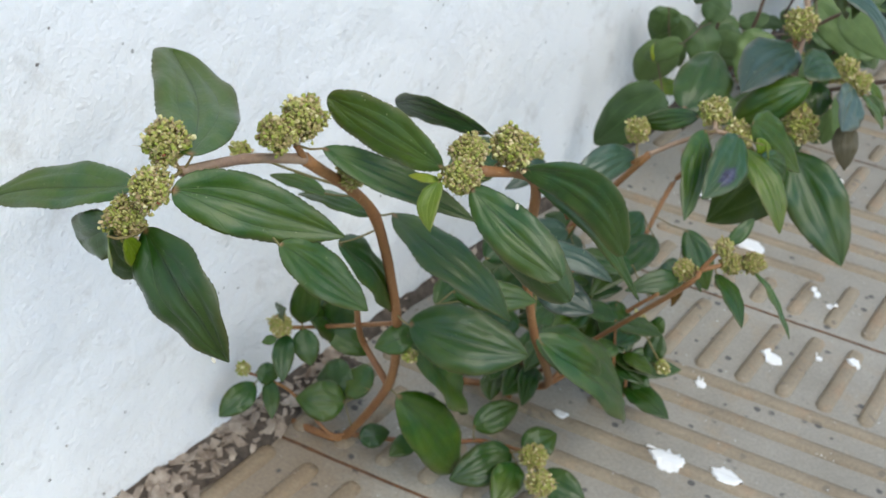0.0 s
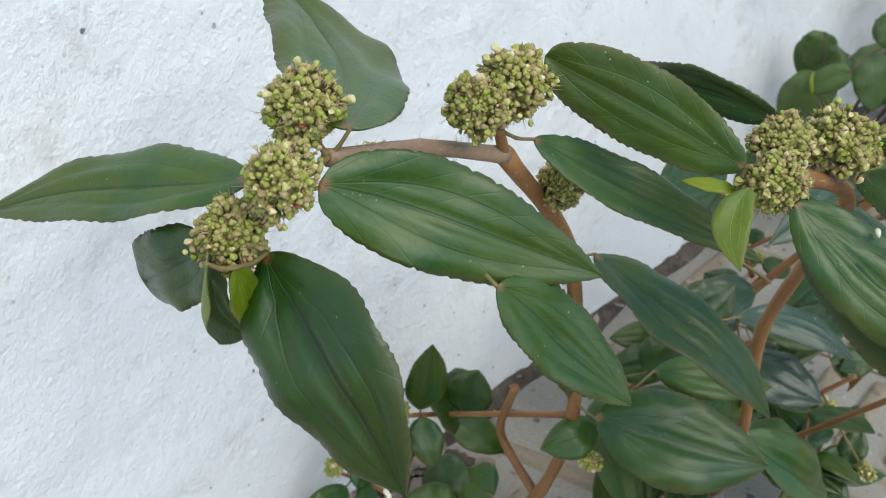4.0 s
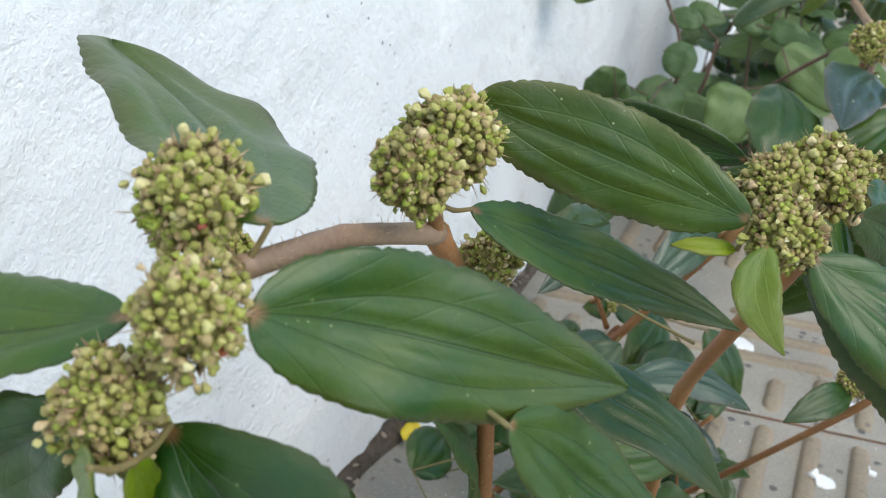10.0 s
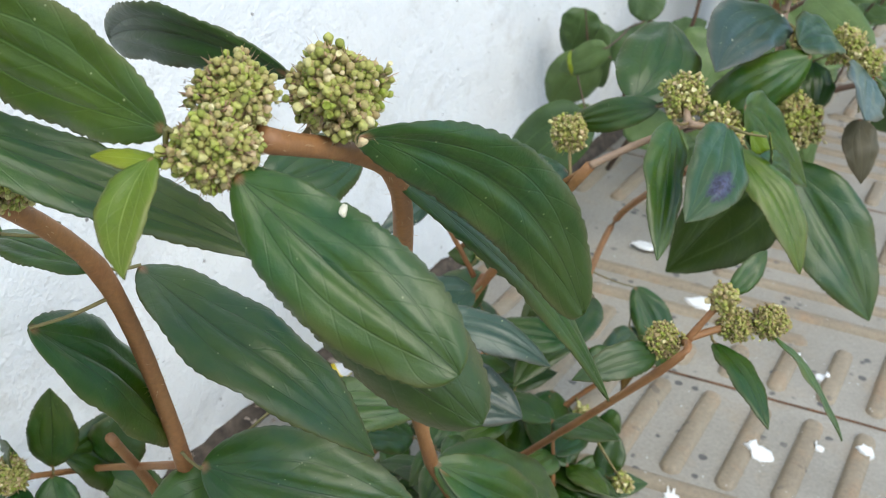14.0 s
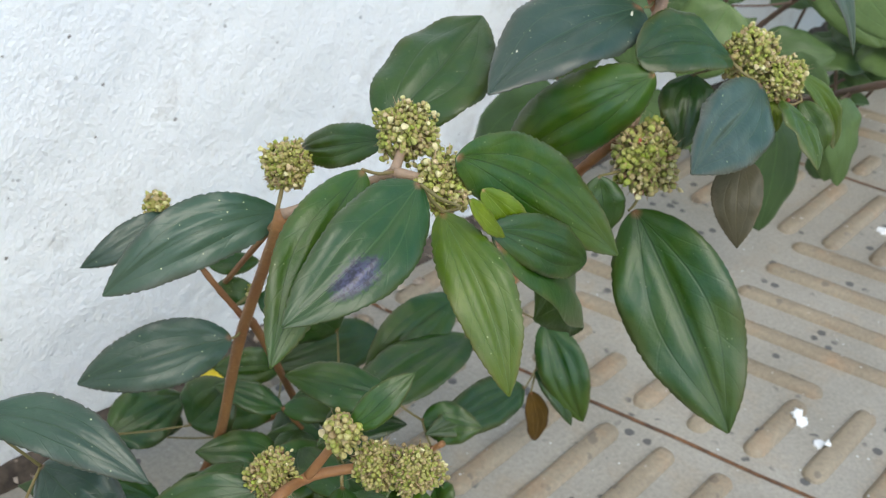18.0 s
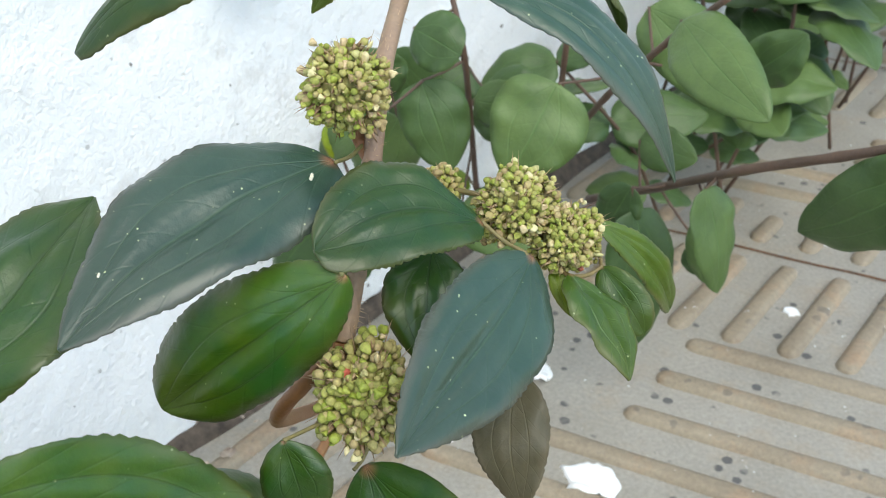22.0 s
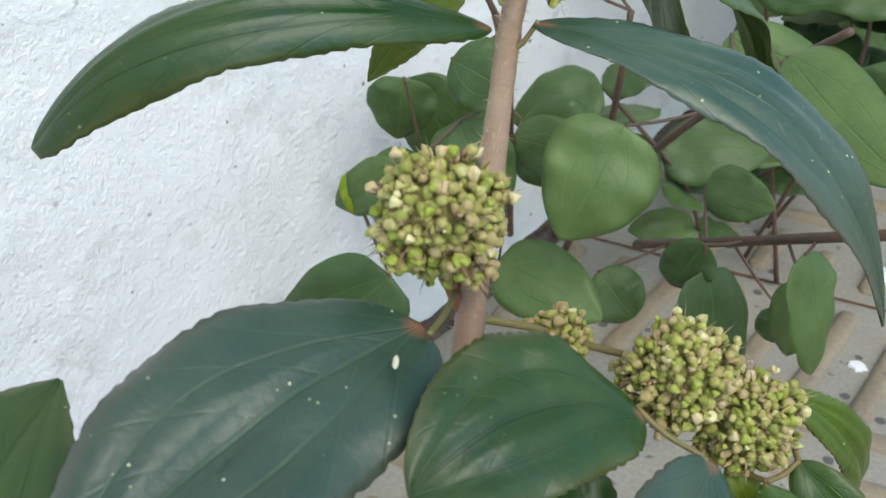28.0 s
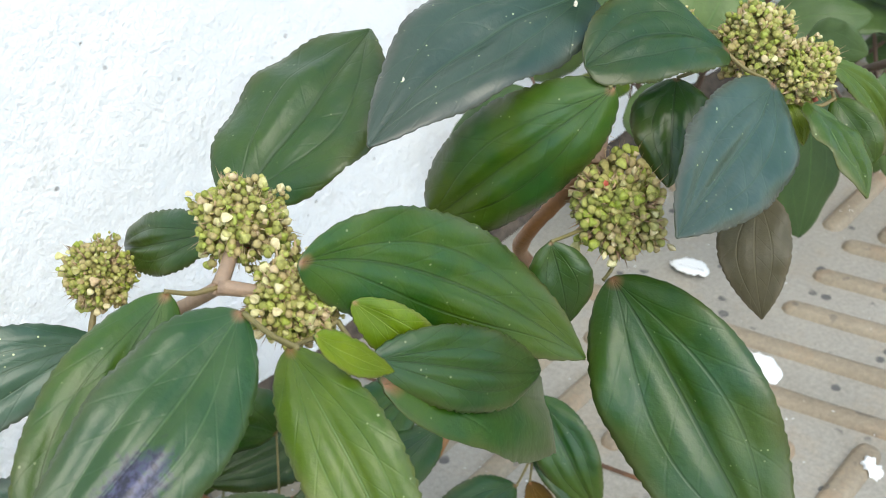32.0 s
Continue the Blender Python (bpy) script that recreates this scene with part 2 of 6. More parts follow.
def spline(points, steps):
    """Points along a smooth curve through those given, with the share of the way at each."""
    p = [Vector(q) for q in points]
    if len(p) == 2:
        return [(p[0].lerp(p[1], i / steps), i / steps) for i in range(steps + 1)]
    out = []
    for i in range(len(p) - 1):
        a, b = p[i], p[i + 1]
        ta = (p[i + 1] - p[i - 1]) * 0.5 if i else (b - a)
        tb = (p[i + 2] - p[i]) * 0.5 if i + 2 < len(p) else (b - a)
        ta, tb = ta * 0.8, tb * 0.8
        for k in range(steps + (i == len(p) - 2)):
            s = k / steps
            h = (2 * s**3 - 3 * s**2 + 1) * a + (s**3 - 2 * s**2 + s) * ta + (-2 * s**3 + 3 * s**2) * b + (s**3 - s**2) * tb
            out.append((h, (i + s) / (len(p) - 1)))
    return out


def stem(plant, points, r0, r1, hair=0, tone=0, dark=0):
    rnd = random.Random(int(1e5 * abs(points[0][0] + points[-1][1])))
    path = spline(points, 9)
    bm = bmesh.new()
    rings = []
    side = Vector((0.31, 0.2, 0.93)).normalized()
    nodes = len(points) - 1
    for i, (c, s) in enumerate(path):
        d = (path[min(i + 1, len(path) - 1)][0] - path[max(i - 1, 0)][0]).normalized()
        a = d.cross(side)
        if a.length < 1e-3:
            a = d.cross(Vector((1, 0, 0)))
        a.normalize()
        b = d.cross(a)
        near = abs(s * nodes - round(s * nodes))
        r = (r0 + (r1 - r0) * s) * (1 + 0.14 * math.exp(-((near / 0.09) ** 2))) * (1 + rnd.uniform(-0.04, 0.04))
        rings.append([bm.verts.new(c + (a * math.cos(k * math.tau / 10) + b * math.sin(k * math.tau / 10)) * r) for k in range(10)])
    for p, q in zip(rings, rings[1:]):
        for k in range(10):
            bm.faces.new((p[k], p[(k + 1) % 10], q[(k + 1) % 10], q[k]))
    bm.faces.new(rings[0][::-1])
    bm.faces.new(rings[-1])
    ob = part("stem", bm, STEM_DARK if dark else STEM_GREEN if tone == 2 else STEM_GREY if tone else STEM, plant, "dark woody stem" if dark else "")
    if hair:
        hm = bmesh.new()
        for i in range(9 * len(path)):
            c, s = path[rnd.randrange(len(path) - 1)]
            c = c + (path[min(len(path) - 1, rnd.randrange(2) + 1)][0] - path[0][0]) * 0.0
            n = Vector((rnd.gauss(0, 1), rnd.gauss(0, 1), rnd.gauss(0, 1))).normalized()
            r = r0 + (r1 - r0) * s
            foot = c + n * r * 0.9
            t = n.orthogonal().normalized() * 0.00004
            tip = c + n * (r + rnd.uniform(0.0003, 0.0009)) + Vector((0, 0, 0.0001))
            vs = [hm.verts.new(foot + t), hm.verts.new(foot - t), hm.verts.new(foot + n.cross(t).normalized() * 0.00005), hm.verts.new(tip)]
            for f in ((0, 1, 3), (1, 2, 3), (2, 0, 3)):
                hm.faces.new([vs[k] for k in f])
        me = link_mesh("hairs", hm, HAIR)
        ho = new("hairs", me)
        ho.parent = ob
        tagged(ho, "fine pale bristles", kind="stuff")
    return ob


def smooth_hump(x, width):
    return math.exp(-((x / width) ** 2))


FORMS = {"heart": (0.40, 0.70), "lance": (0.52, 0.82), "oval": (0.62, 0.84), "blunt": (0.56, 0.44), "obovate": (0.72, 0.40), "round": (0.50, 0.52), "pointed": (0.55, 0.95)}


def leaf(plant, base, tip, width, normal, bow=0.1, side=0.0, tone=0.0, fold=-0.2, stain=0, label="", curl=0.0, form="oval"):
    """A blade from its stalk to its tip: a sunken midrib, arching side veins with puffed fields between them, a saw-toothed margin that bends down, and a thickness."""
    base, tip, n = Vector(base), Vector(tip), Vector(normal).normalized()
    ax = tip - base
    length = ax.length
    ax.normalize()
    n = (n - ax * n.dot(ax)).normalized()
    s = n.cross(ax).normalized()
    rnd = random.Random(int(1e6 * abs(base.x + 3 * tip.y + 7 * tip.z)))
    shrub_leaf = plant is bush
    nu, nv = (30, 10) if shrub_leaf else (72, 18) if length > 0.018 else (48, 14) if length > 0.011 else (24, 8)
    if shrub_leaf:
        form = "heart" if length > 0.013 else "round"
    e1, e2 = FORMS[form]
    e1, e2 = e1 * rnd.uniform(0.95, 1.05), e2 * rnd.uniform(0.93, 1.07)
    top_w = (e1 / (e1 + e2)) ** e1 * (e2 / (e1 + e2)) ** e2
    p1, p2 = rnd.uniform(0, 6.28), rnd.uniform(0, 6.28)
    seed = Vector((rnd.uniform(0, 50), rnd.uniform(0, 50), rnd.uniform(0, 50)))
    quilt = width * rnd.uniform(0.054, 0.082) * (0.5 if tone < -1.5 or shrub_leaf else 0.6 if form == "obovate" else 1)
    twist = rnd.uniform(-0.16, 0.16)
    tooth = 0.00017 * min(1, length / 0.02) * (0.4 if shrub_leaf else 1)
    step = 3
    jag = [tooth * ((i + int(p1 * 3)) % step / (step - 1)) * rnd.uniform(0.1, 1.5) for i in range(nu + 1)]
    jag2 = [tooth * ((i + int(p2 * 3)) % step / (step - 1)) * rnd.uniform(0.1, 1.5) for i in range(nu + 1)]
    bm = bmesh.new()
    uvl = bm.loops.layers.uv.new("leaf")
    tops, bots = [], []
    for i in range(nu + 1):
        u = i / nu
        w = (max(u, 1e-4) ** e1) * (max(1 - u, 1e-4) ** e2) / top_w
        w = max(w, 0.05 if u < 0.5 else 0.03) * width / 2
        arch = 4 * u * (1 - u)
        drop = -curl * (max(0, u - 0.7) ** 2 * 6 - 0.54 * u)
        c = base + ax * (u * length) + n * length * (bow * arch + drop) + s * length * (side * arch + 0.012 * math.sin(u * 5 + p2))
        ang = twist * (u - 0.3)
        sa, na = s * math.cos(ang) + n * math.sin(ang), n * math.cos(ang) - s * math.sin(ang)
        share = (2 * w / width) ** 0.8 * min(1, 6 * u)
        rt, rb = [], []
        for j in range(nv + 1):
            v = 2 * j / nv - 1
            v = math.copysign(abs(v) ** 0.85, v)
            ev = abs(v)
            wv = w - (jag[i] if v > 0 else jag2[i]) if ev > 0.99 and 0.04 < u < 0.985 else w
            run = (u - 0.30 * ev) * 6.5 + (0.5 if v > 0 else 0.0)
            cross = run - math.floor(run) - 0.5
            lat = 0.06 + 0.42 * math.sin(3.0 * u) ** 0.9
            swell = 0.42 * math.sin(math.pi * min(1, ev / lat)) if ev < lat else 0.30 * math.sin(math.pi * min(1, (ev - lat) / (1.02 - lat)))
            patchy = 0.5 + 0.9 * noise.noise(Vector((u * 2.4, v * 1.2, 7)) + seed)
            groove = 0.55 * smooth_hump(v, 0.09) + 0.85 * smooth_hump(v, 0.30) + 0.8 * max(0.1, patchy) * smooth_hump(ev - lat, 0.17) * (1 - 0.6 * u) + 0.07 * max(0, patchy + 0.3) * smooth_hump(cross, 0.25) * min(1, 4 * ev) * min(1, 2.5 * (1.05 - ev)) * min(1, 3 * u) - swell
            crumple = noise.noise(Vector((u * 2.6, v * 1.3, 0)) + seed) * 0.17 + noise.noise(Vector((u * 7, v * 3.5, 3)) + seed) * 0.022
            ripple = 0.07 * math.sin(u * 19 + p2 + (2 if v > 0 else 0)) * ev**3
            h = fold * w * ev**1.7 + quilt * (0.5 - groove) * share + (crumple * share + ripple) * w
            q = c + sa * (v * wv) + na * h
            rt.append(bm.verts.new(q))
            rb.append(bm.verts.new(q - na * (0.00022 if 0 < j < nv else 0.00008)))
        tops.append(rt)
        bots.append(rb)
    across = [0.5 + 0.5 * math.copysign(abs(2 * j / nv - 1) ** 0.85, 2 * j / nv - 1) for j in range(nv + 1)]
    for i in range(nu):
        for j in range(nv):
            for face, mi in (((tops[i][j], tops[i + 1][j], tops[i + 1][j + 1], tops[i][j + 1]), 0), ((bots[i][j], bots[i][j + 1], bots[i + 1][j + 1], bots[i + 1][j]), 1)):
                f = bm.faces.new(face)
                f.material_index = mi
                for lp, (a, b) in zip(f.loops, ((0, 0), (1, 0), (1, 1), (0, 1)) if mi == 0 else ((0, 0), (0, 1), (1, 1), (1, 0))):
                    lp[uvl].uv = ((i + a) / nu, across[j + b])
    ring = [(tops[i][0], bots[i][0]) for i in range(nu + 1)] + [(tops[nu][j], bots[nu][j]) for j in range(1, nv + 1)]
    ring += [(tops[i][nv], bots[i][nv]) for i in range(nu - 1, -1, -1)] + [(tops[0][j], bots[0][j]) for j in range(nv - 1, 0, -1)]
    for (a, b), (c, d) in zip(ring, ring[1:] + ring[:1]):
        f = bm.faces.new((a, b, d, c))
        for lp in f.loops:
            lp[uvl].uv = (0.5, 1.0)
    kind = "stained" if stain else "dry" if tone > 1.2 else "young" if tone > 0.45 else "mid" if tone > 0.1 else "dusty" if tone < -1.5 else "silver" if tone < -0.2 else "deep"
    if plant is bush and kind == "deep":
        kind = "bush"
    tags = {"young": "young yellow-green leaf", "silver": "grey-green leaf with a purple margin", "stained": "glossy green leaf with a dark blotch", "dusty": "dull brown-grey leaf", "dry": "withered brown leaf"}
    return part("leaf", bm, [LEAF[kind], LEAF["under"]], plant, label or tags.get(kind, ""))


def lump(seg, rings, shape, material, name, lobe=0.13):
    """A small closed body of turning: shape gives radius and height for a share of the way."""
    bm = bmesh.new()
    rows = []
    for i in range(1, rings):
        r, z = shape(i / rings)
        rows.append([bm.verts.new((r * math.cos(k * math.tau / seg) * (1 + lobe * math.cos(3 * k * math.tau / seg)), r * math.sin(k * math.tau / seg) * (1 + lobe * math.cos(3 * k * math.tau / seg)), z)) for k in range(seg)])
    lo, hi = bm.verts.new((0, 0, shape(0)[1])), bm.verts.new((0, 0, shape(1)[1]))
    for p, q in zip(rows, rows[1:]):
        for k in range(seg):
            bm.faces.new((p[k], p[(k + 1) % seg], q[(k + 1) % seg], q[k]))
    for k in range(seg):
        bm.faces.new((lo, rows[0][(k + 1) % seg], rows[0][k]))
        bm.faces.new((hi, rows[-1][k], rows[-1][(k + 1) % seg]))
    return link_mesh(name, bm, material)


def bud_mesh(kind, material):
    if kind == 0:  # round three-lobed capsule
        return lump(12, 6, lambda s: (math.sin(math.pi * s) ** 0.75 * 0.9, -math.cos(math.pi * s) * 0.85 - (0.12 if s == 1 else 0)), material, "bud", 0.22)
    if kind == 1:  # three-cornered cup, wide and pointed at its outer end
        return lump(12, 7, lambda s: (0.22 + 0.95 * s ** 0.8 if s < 0.66 else 1.16 * max(0.0, 1 - s) ** 0.62 * 1.6, -1.25 + 2.3 * s), material, "bud", 0.26)
    if kind == 2:  # open cup with a hollow, toothed top
        return lump(9, 7, lambda s: (0.30 + 0.75 * s if s < 0.75 else 0.85 - 0.9 * (s - 0.6) if s < 0.99 else 0.2, -1.0 + 2.1 * s if s < 0.75 else 0.575 - 1.6 * (s - 0.75)), material, "bud", 0.16)
    return lump(6, 4, lambda s: (math.sin(math.pi * s) * 0.55, -0.9 + 2.1 * s), material, "bud", 0.3)  # slender young bud


BUDS = [[bud_mesh(k, m) for k in range(4)] for m in (BUD, BUD_PALE, BUD_DRY)]
BUD_RED = bud_mesh(0, RED)


def cluster(plant, centre, radius, dry=0):
    """A flower head: a lumpy core and many small buds of four shapes, each an object of its own."""
    rnd = random.Random(int(1e6 * abs(centre[0] + 2 * centre[1] + 3 * centre[2])))
    bm = bmesh.new()
    bmesh.ops.create_icosphere(bm, subdivisions=3, radius=radius * 0.56)
    for vert in bm.verts:
        vert.co *= 1 + 0.12 * noise.noise(vert.co * 500 + Vector(centre) * 50)
    # a packed under-layer of small buds
    under = 460 if radius > 0.0028 else 90
    for i in range(under):
        z = 1 - 2 * (i + 0.5) / under
        a = i * 2.39996 + rnd.uniform(-0.3, 0.3)
        d = Vector((math.sqrt(1 - z * z) * math.cos(a), math.sqrt(1 - z * z) * math.sin(a), z))
        r = radius * rnd.uniform(0.065, 0.105) * (1 if under > 90 else 1.7)
        turn = (d + Vector((rnd.gauss(0, 0.3), rnd.gauss(0, 0.3), rnd.gauss(0, 0.3)))).to_track_quat("Z", "Y").to_matrix().to_4x4()
        c = d * radius * rnd.uniform(0.62, 0.86) * (1 + 0.42 * noise.noise(d * 1.9 + Vector(centre) * 90))
        rows = [[bm.verts.new(c + turn @ Vector((r * w * math.cos(k * math.tau / 6), r * w * math.sin(k * math.tau / 6), r * h))) for k in range(6)] for w, h in ((0.7, -0.6), (1.0, 0.1), (0.65, 0.75))]
        top = bm.verts.new(c + turn @ Vector((0, 0, r * 1.1)))
        for p, q in zip(rows, rows[1:]):
            for k in range(6):
                bm.faces.new((p[k], p[(k + 1) % 6], q[(k + 1) % 6], q[k]))
        for k in range(6):
            bm.faces.new((rows[2][k], rows[2][(k + 1) % 6], top))
    ob = new("flower_head", link_mesh("flower_head", bm, CORE))
    ob.location = centre
    ob.parent = plant
    ob.matrix_parent_inverse = Matrix.Translation(-plant.location)
    tagged(ob, "dense round flower head, dried tan" if dry else "dense round head of yellow-green buds")
    big = radius > 0.0028
    count = 265 if radius > 0.0038 else 205 if big else 60 if radius > 0.002 else 30
    r0 = radius * (0.092 if big else 0.19 if count > 30 else 0.26)
    for i in range(count):
        z = 1 - 2 * (i + 0.5) / count
        a = i * 2.39996 + rnd.uniform(-0.3, 0.3)
        d = Vector((math.sqrt(1 - z * z) * math.cos(a), math.sqrt(1 - z * z) * math.sin(a), z))
        d = (d + Vector((rnd.gauss(0, 0.09), rnd.gauss(0, 0.09), rnd.gauss(0, 0.09)))).normalized()
        pick = rnd.random()
        kind = 0 if pick < 0.30 else 1 if pick < 0.70 else 2 if pick < 0.86 else 3
        pale = 2 if dry and rnd.random() < 0.75 else 1 if rnd.random() < 0.17 else 2 if rnd.random() < 0.14 else 0
        r = r0 * rnd.choice((0.6, 0.7, 0.85, 0.95, 1.05, 1.2)) * (rnd.uniform(0.9, 1.25) if pale == 1 else 1)
        me = BUD_RED if rnd.random() < 0.003 else BUDS[pale][kind]
        bud = new("bud", me)
        bud.parent = ob
        out = radius * (rnd.uniform(0.72, 0.99) if pale == 1 else rnd.uniform(0.64, 0.93)) * (1 + 0.42 * noise.noise(d * 1.9 + Vector(centre) * 90))
        lean = (d + Vector((rnd.gauss(0, 0.35), rnd.gauss(0, 0.35), rnd.gauss(0, 0.35)))).normalized()
        bud.matrix_basis = Matrix.LocRotScale(d * out, lean.to_track_quat("Z", "Y"), Vector((r, r * rnd.uniform(0.8, 1.0), r * rnd.uniform(0.85, 1.3))))
    # withered scales and stigma threads between the buds
    sm = bmesh.new()
    for i in range(260 if big else 40):
        d = Vector((rnd.gauss(0, 1), rnd.gauss(0, 1), rnd.gauss(0, 1))).normalized()
        t = d.orthogonal().normalized()
        t = (t * math.cos(i) + d.cross(t) * math.sin(i)).normalized()
        long = i % 3 == 0
        k = 1 + 0.42 * noise.noise(d * 1.9 + Vector(centre) * 90)
        foot = d * radius * 0.72 * k
        tip = d * radius * k * (rnd.uniform(0.98, 1.18) if long else rnd.uniform(0.86, 1.0)) + t * radius * rnd.uniform(-0.14, 0.14)
        w = radius * (0.018 if long else rnd.uniform(0.04, 0.08))
        b = d.cross(t) * radius * 0.02
        vs = [sm.verts.new(q) for q in (foot + t * w, foot - t * w, foot + b, tip)]
        for f in ((0, 1, 3), (1, 2, 3), (2, 0, 3), (0, 2, 1)):
            sm.faces.new([vs[k] for k in f])
    sc = new("chaff", link_mesh("chaff", sm, SCALE))
    sc.parent = ob
    tagged(sc, "withered tan scales and threads", kind="stuff")
    return ob


# ---- wall and floor ----
def wall_material():
    m, nt, bs = mat("white_limewash")
    pos = world_pos(nt)
    big = noise_tex(nt, pos, 14.0, 4.0)
    mid = noise_tex(nt, pos, 210.0, 2.0, 0.5)
    fine = noise_tex(nt, pos, 520.0, 5.0, 0.7)
    col = ramp(nt, big, (0.3, (0.78, 0.80, 0.82)), (0.7, (0.86, 0.87, 0.87)))
    grime = ramp(nt, noise_tex(nt, pos, 55.0, 7.0, 0.75), (0.55, (0, 0, 0)), (0.76, (1, 1, 1)))
    col = mix(nt, math_node(nt, "MULTIPLY", grime, 0.5), col, (0.42, 0.39, 0.35))
    vor = node(nt, "ShaderNodeTexVoronoi", Scale=190.0, Randomness=1.0)
    nt.links.new(pos, vor.inputs["Vector"])
    dots = ramp(nt, math_node(nt, "ADD", vor.outputs["Distance"], math_node(nt, "MULTIPLY", fine, 0.34)), (0.225, (1, 1, 1)), (0.26, (0, 0, 0)))
    gate = ramp(nt, noise_tex(nt, pos, 17.0, 4.0), (0.46, (0, 0, 0)), (0.54, (1, 1, 1)))
    col = mix(nt, math_node(nt, "MULTIPLY", math_node(nt, "MULTIPLY", dots, gate), 0.85), col, (0.10, 0.085, 0.07))
    nt.links.new(col, bs.inputs["Base Color"])
    bs.inputs["Roughness"].default_value = 0.9
    bs.inputs["Specular IOR Level"].default_value = 0.15
    grain = noise_tex(nt, pos, 1000.0, 3.0, 0.6)
    h = math_node(nt, "ADD", math_node(nt, "ADD", math_node(nt, "MULTIPLY", mid, 0.65), math_node(nt, "MULTIPLY", fine, 0.45)), math_node(nt, "MULTIPLY", grain, 0.3))
    bump(nt, h, bs, 0.6, 0.0020)
    return m


def stone_material(name, a, b, stain, speck=0.6):
    m, nt, bs = mat(name)
    pos = world_pos(nt)
    info = nt.nodes.new("ShaderNodeObjectInfo")
    big = noise_tex(nt, pos, 28.0, 5.0)
    fine = noise_tex(nt, pos, 900.0, 4.0, 0.7)
    col = ramp(nt, big, (0.3, a), (0.7, b))
    rust = ramp(nt, noise_tex(nt, pos, 62.0, 6.0, 0.7), (0.52, (0, 0, 0)), (0.74, (1, 1, 1)))
    col = mix(nt, math_node(nt, "MULTIPLY", rust, 0.45), col, stain)
    # brown earth washed from the wall's foot over the first tiles
    earth = node(nt, "ShaderNodeVectorMath")
    earth.operation = "DISTANCE"
    nt.links.new(pos, earth.inputs[0])
    earth.inputs[1].default_value = (0.045, 0.018, 0.0)
    spread = math_node(nt, "MULTIPLY_ADD", noise_tex(nt, pos, 85.0, 6.0, 0.7), 0.055)
    nt.links.new(earth.outputs["Value"], spread.node.inputs[2])
    washed = ramp(nt, math_node(nt, "MULTIPLY", spread, 10.0), (0.42, (1, 1, 1)), (0.68, (0, 0, 0)))
    col = mix(nt, math_node(nt, "MULTIPLY", washed, 0.62), col, (0.24, 0.165, 0.095))
    col = mix(nt, 0.3, col, ramp(nt, fine, (0.28, (0.12, 0.11, 0.1)), (0.72, (0.75, 0.74, 0.7))), "OVERLAY")
    vor = node(nt, "ShaderNodeTexVoronoi", Scale=170.0)
    nt.links.new(pos, vor.inputs["Vector"])
    dots = ramp(nt, math_node(nt, "ADD", vor.outputs["Distance"], math_node(nt, "MULTIPLY", fine, 0.14)), (0.26, (1, 1, 1)), (0.31, (0, 0, 0)))
    gate = ramp(nt, noise_tex(nt, pos, 75.0, 2.0), (0.49, (0, 0, 0)), (0.55, (1, 1, 1)))
    col = mix(nt, math_node(nt, "MULTIPLY", math_node(nt, "MULTIPLY", dots, gate), speck), col, (0.05, 0.05, 0.055))
    wht = node(nt, "ShaderNodeTexVoronoi", Scale=430.0)
    nt.links.new(pos, wht.inputs["Vector"])
    wd = ramp(nt, wht.outputs["Distance"], (0.10, (1, 1, 1)), (0.14, (0, 0, 0)))
    wg = ramp(nt, noise_tex(nt, pos, 110.0, 2.0), (0.57, (0, 0, 0)), (0.61, (1, 1, 1)))
    col = mix(nt, math_node(nt, "MULTIPLY", math_node(nt, "MULTIPLY", wd, wg), 0.8), col, (0.75, 0.75, 0.73))
    nt.links.new(col, bs.inputs["Base Color"])
    bs.inputs["Roughness"].default_value = 0.62
    bump(nt, fine, bs, 0.3, 0.0004)
    return m


def plain_material(name, a, b, scale=300.0, rough=0.8):
    m, nt, bs = mat(name)
    pos = world_pos(nt)
    n1 = noise_tex(nt, pos, scale, 5.0)
    nt.links.new(ramp(nt, n1, (0.3, a), (0.7, b)), bs.inputs["Base Color"])
    bs.inputs["Roughness"].default_value = rough
    bump(nt, noise_tex(nt, pos, scale * 4, 4.0), bs, 0.4, 0.0004)
    return m


WALL = wall_material()
TILE = stone_material("worn_grey_tile", (0.275, 0.255, 0.215), (0.36, 0.335, 0.29), (0.36, 0.27, 0.17), 0.8)
RIB = stone_material("tan_rib", (0.225, 0.18, 0.125), (0.32, 0.265, 0.19), (0.40, 0.22, 0.11), 0.4)
JOINT = plain_material("rust_joint", (0.05, 0.03, 0.02), (0.20, 0.09, 0.035))
DIRT = plain_material("dark_soil", (0.035, 0.027, 0.021), (0.13, 0.10, 0.075), 300.0, 0.95)
FLAKE = plain_material("dry_flake", (0.15, 0.105, 0.072), (0.48, 0.40, 0.32), 170.0, 0.85)
PAINT = plain_material("white_paint", (0.80, 0.80, 0.78), (0.86, 0.86, 0.85), 600.0, 0.5)
CHAFF = plain_material("cream_chaff", (0.55, 0.50, 0.36), (0.72, 0.68, 0.55), 900.0)
YELLOW = plain_material("yellow_petal", (0.75, 0.55, 0.02), (0.85, 0.68, 0.06), 500.0, 0.6)

FOOT_X, FOOT_SLOPE, LEAN_BACK = 0.021, 0.105, 0.06


def wall_point(y, z, off=0.0):
    return Vector((FOOT_X + FOOT_SLOPE * y - LEAN_BACK * z + off, y, z))


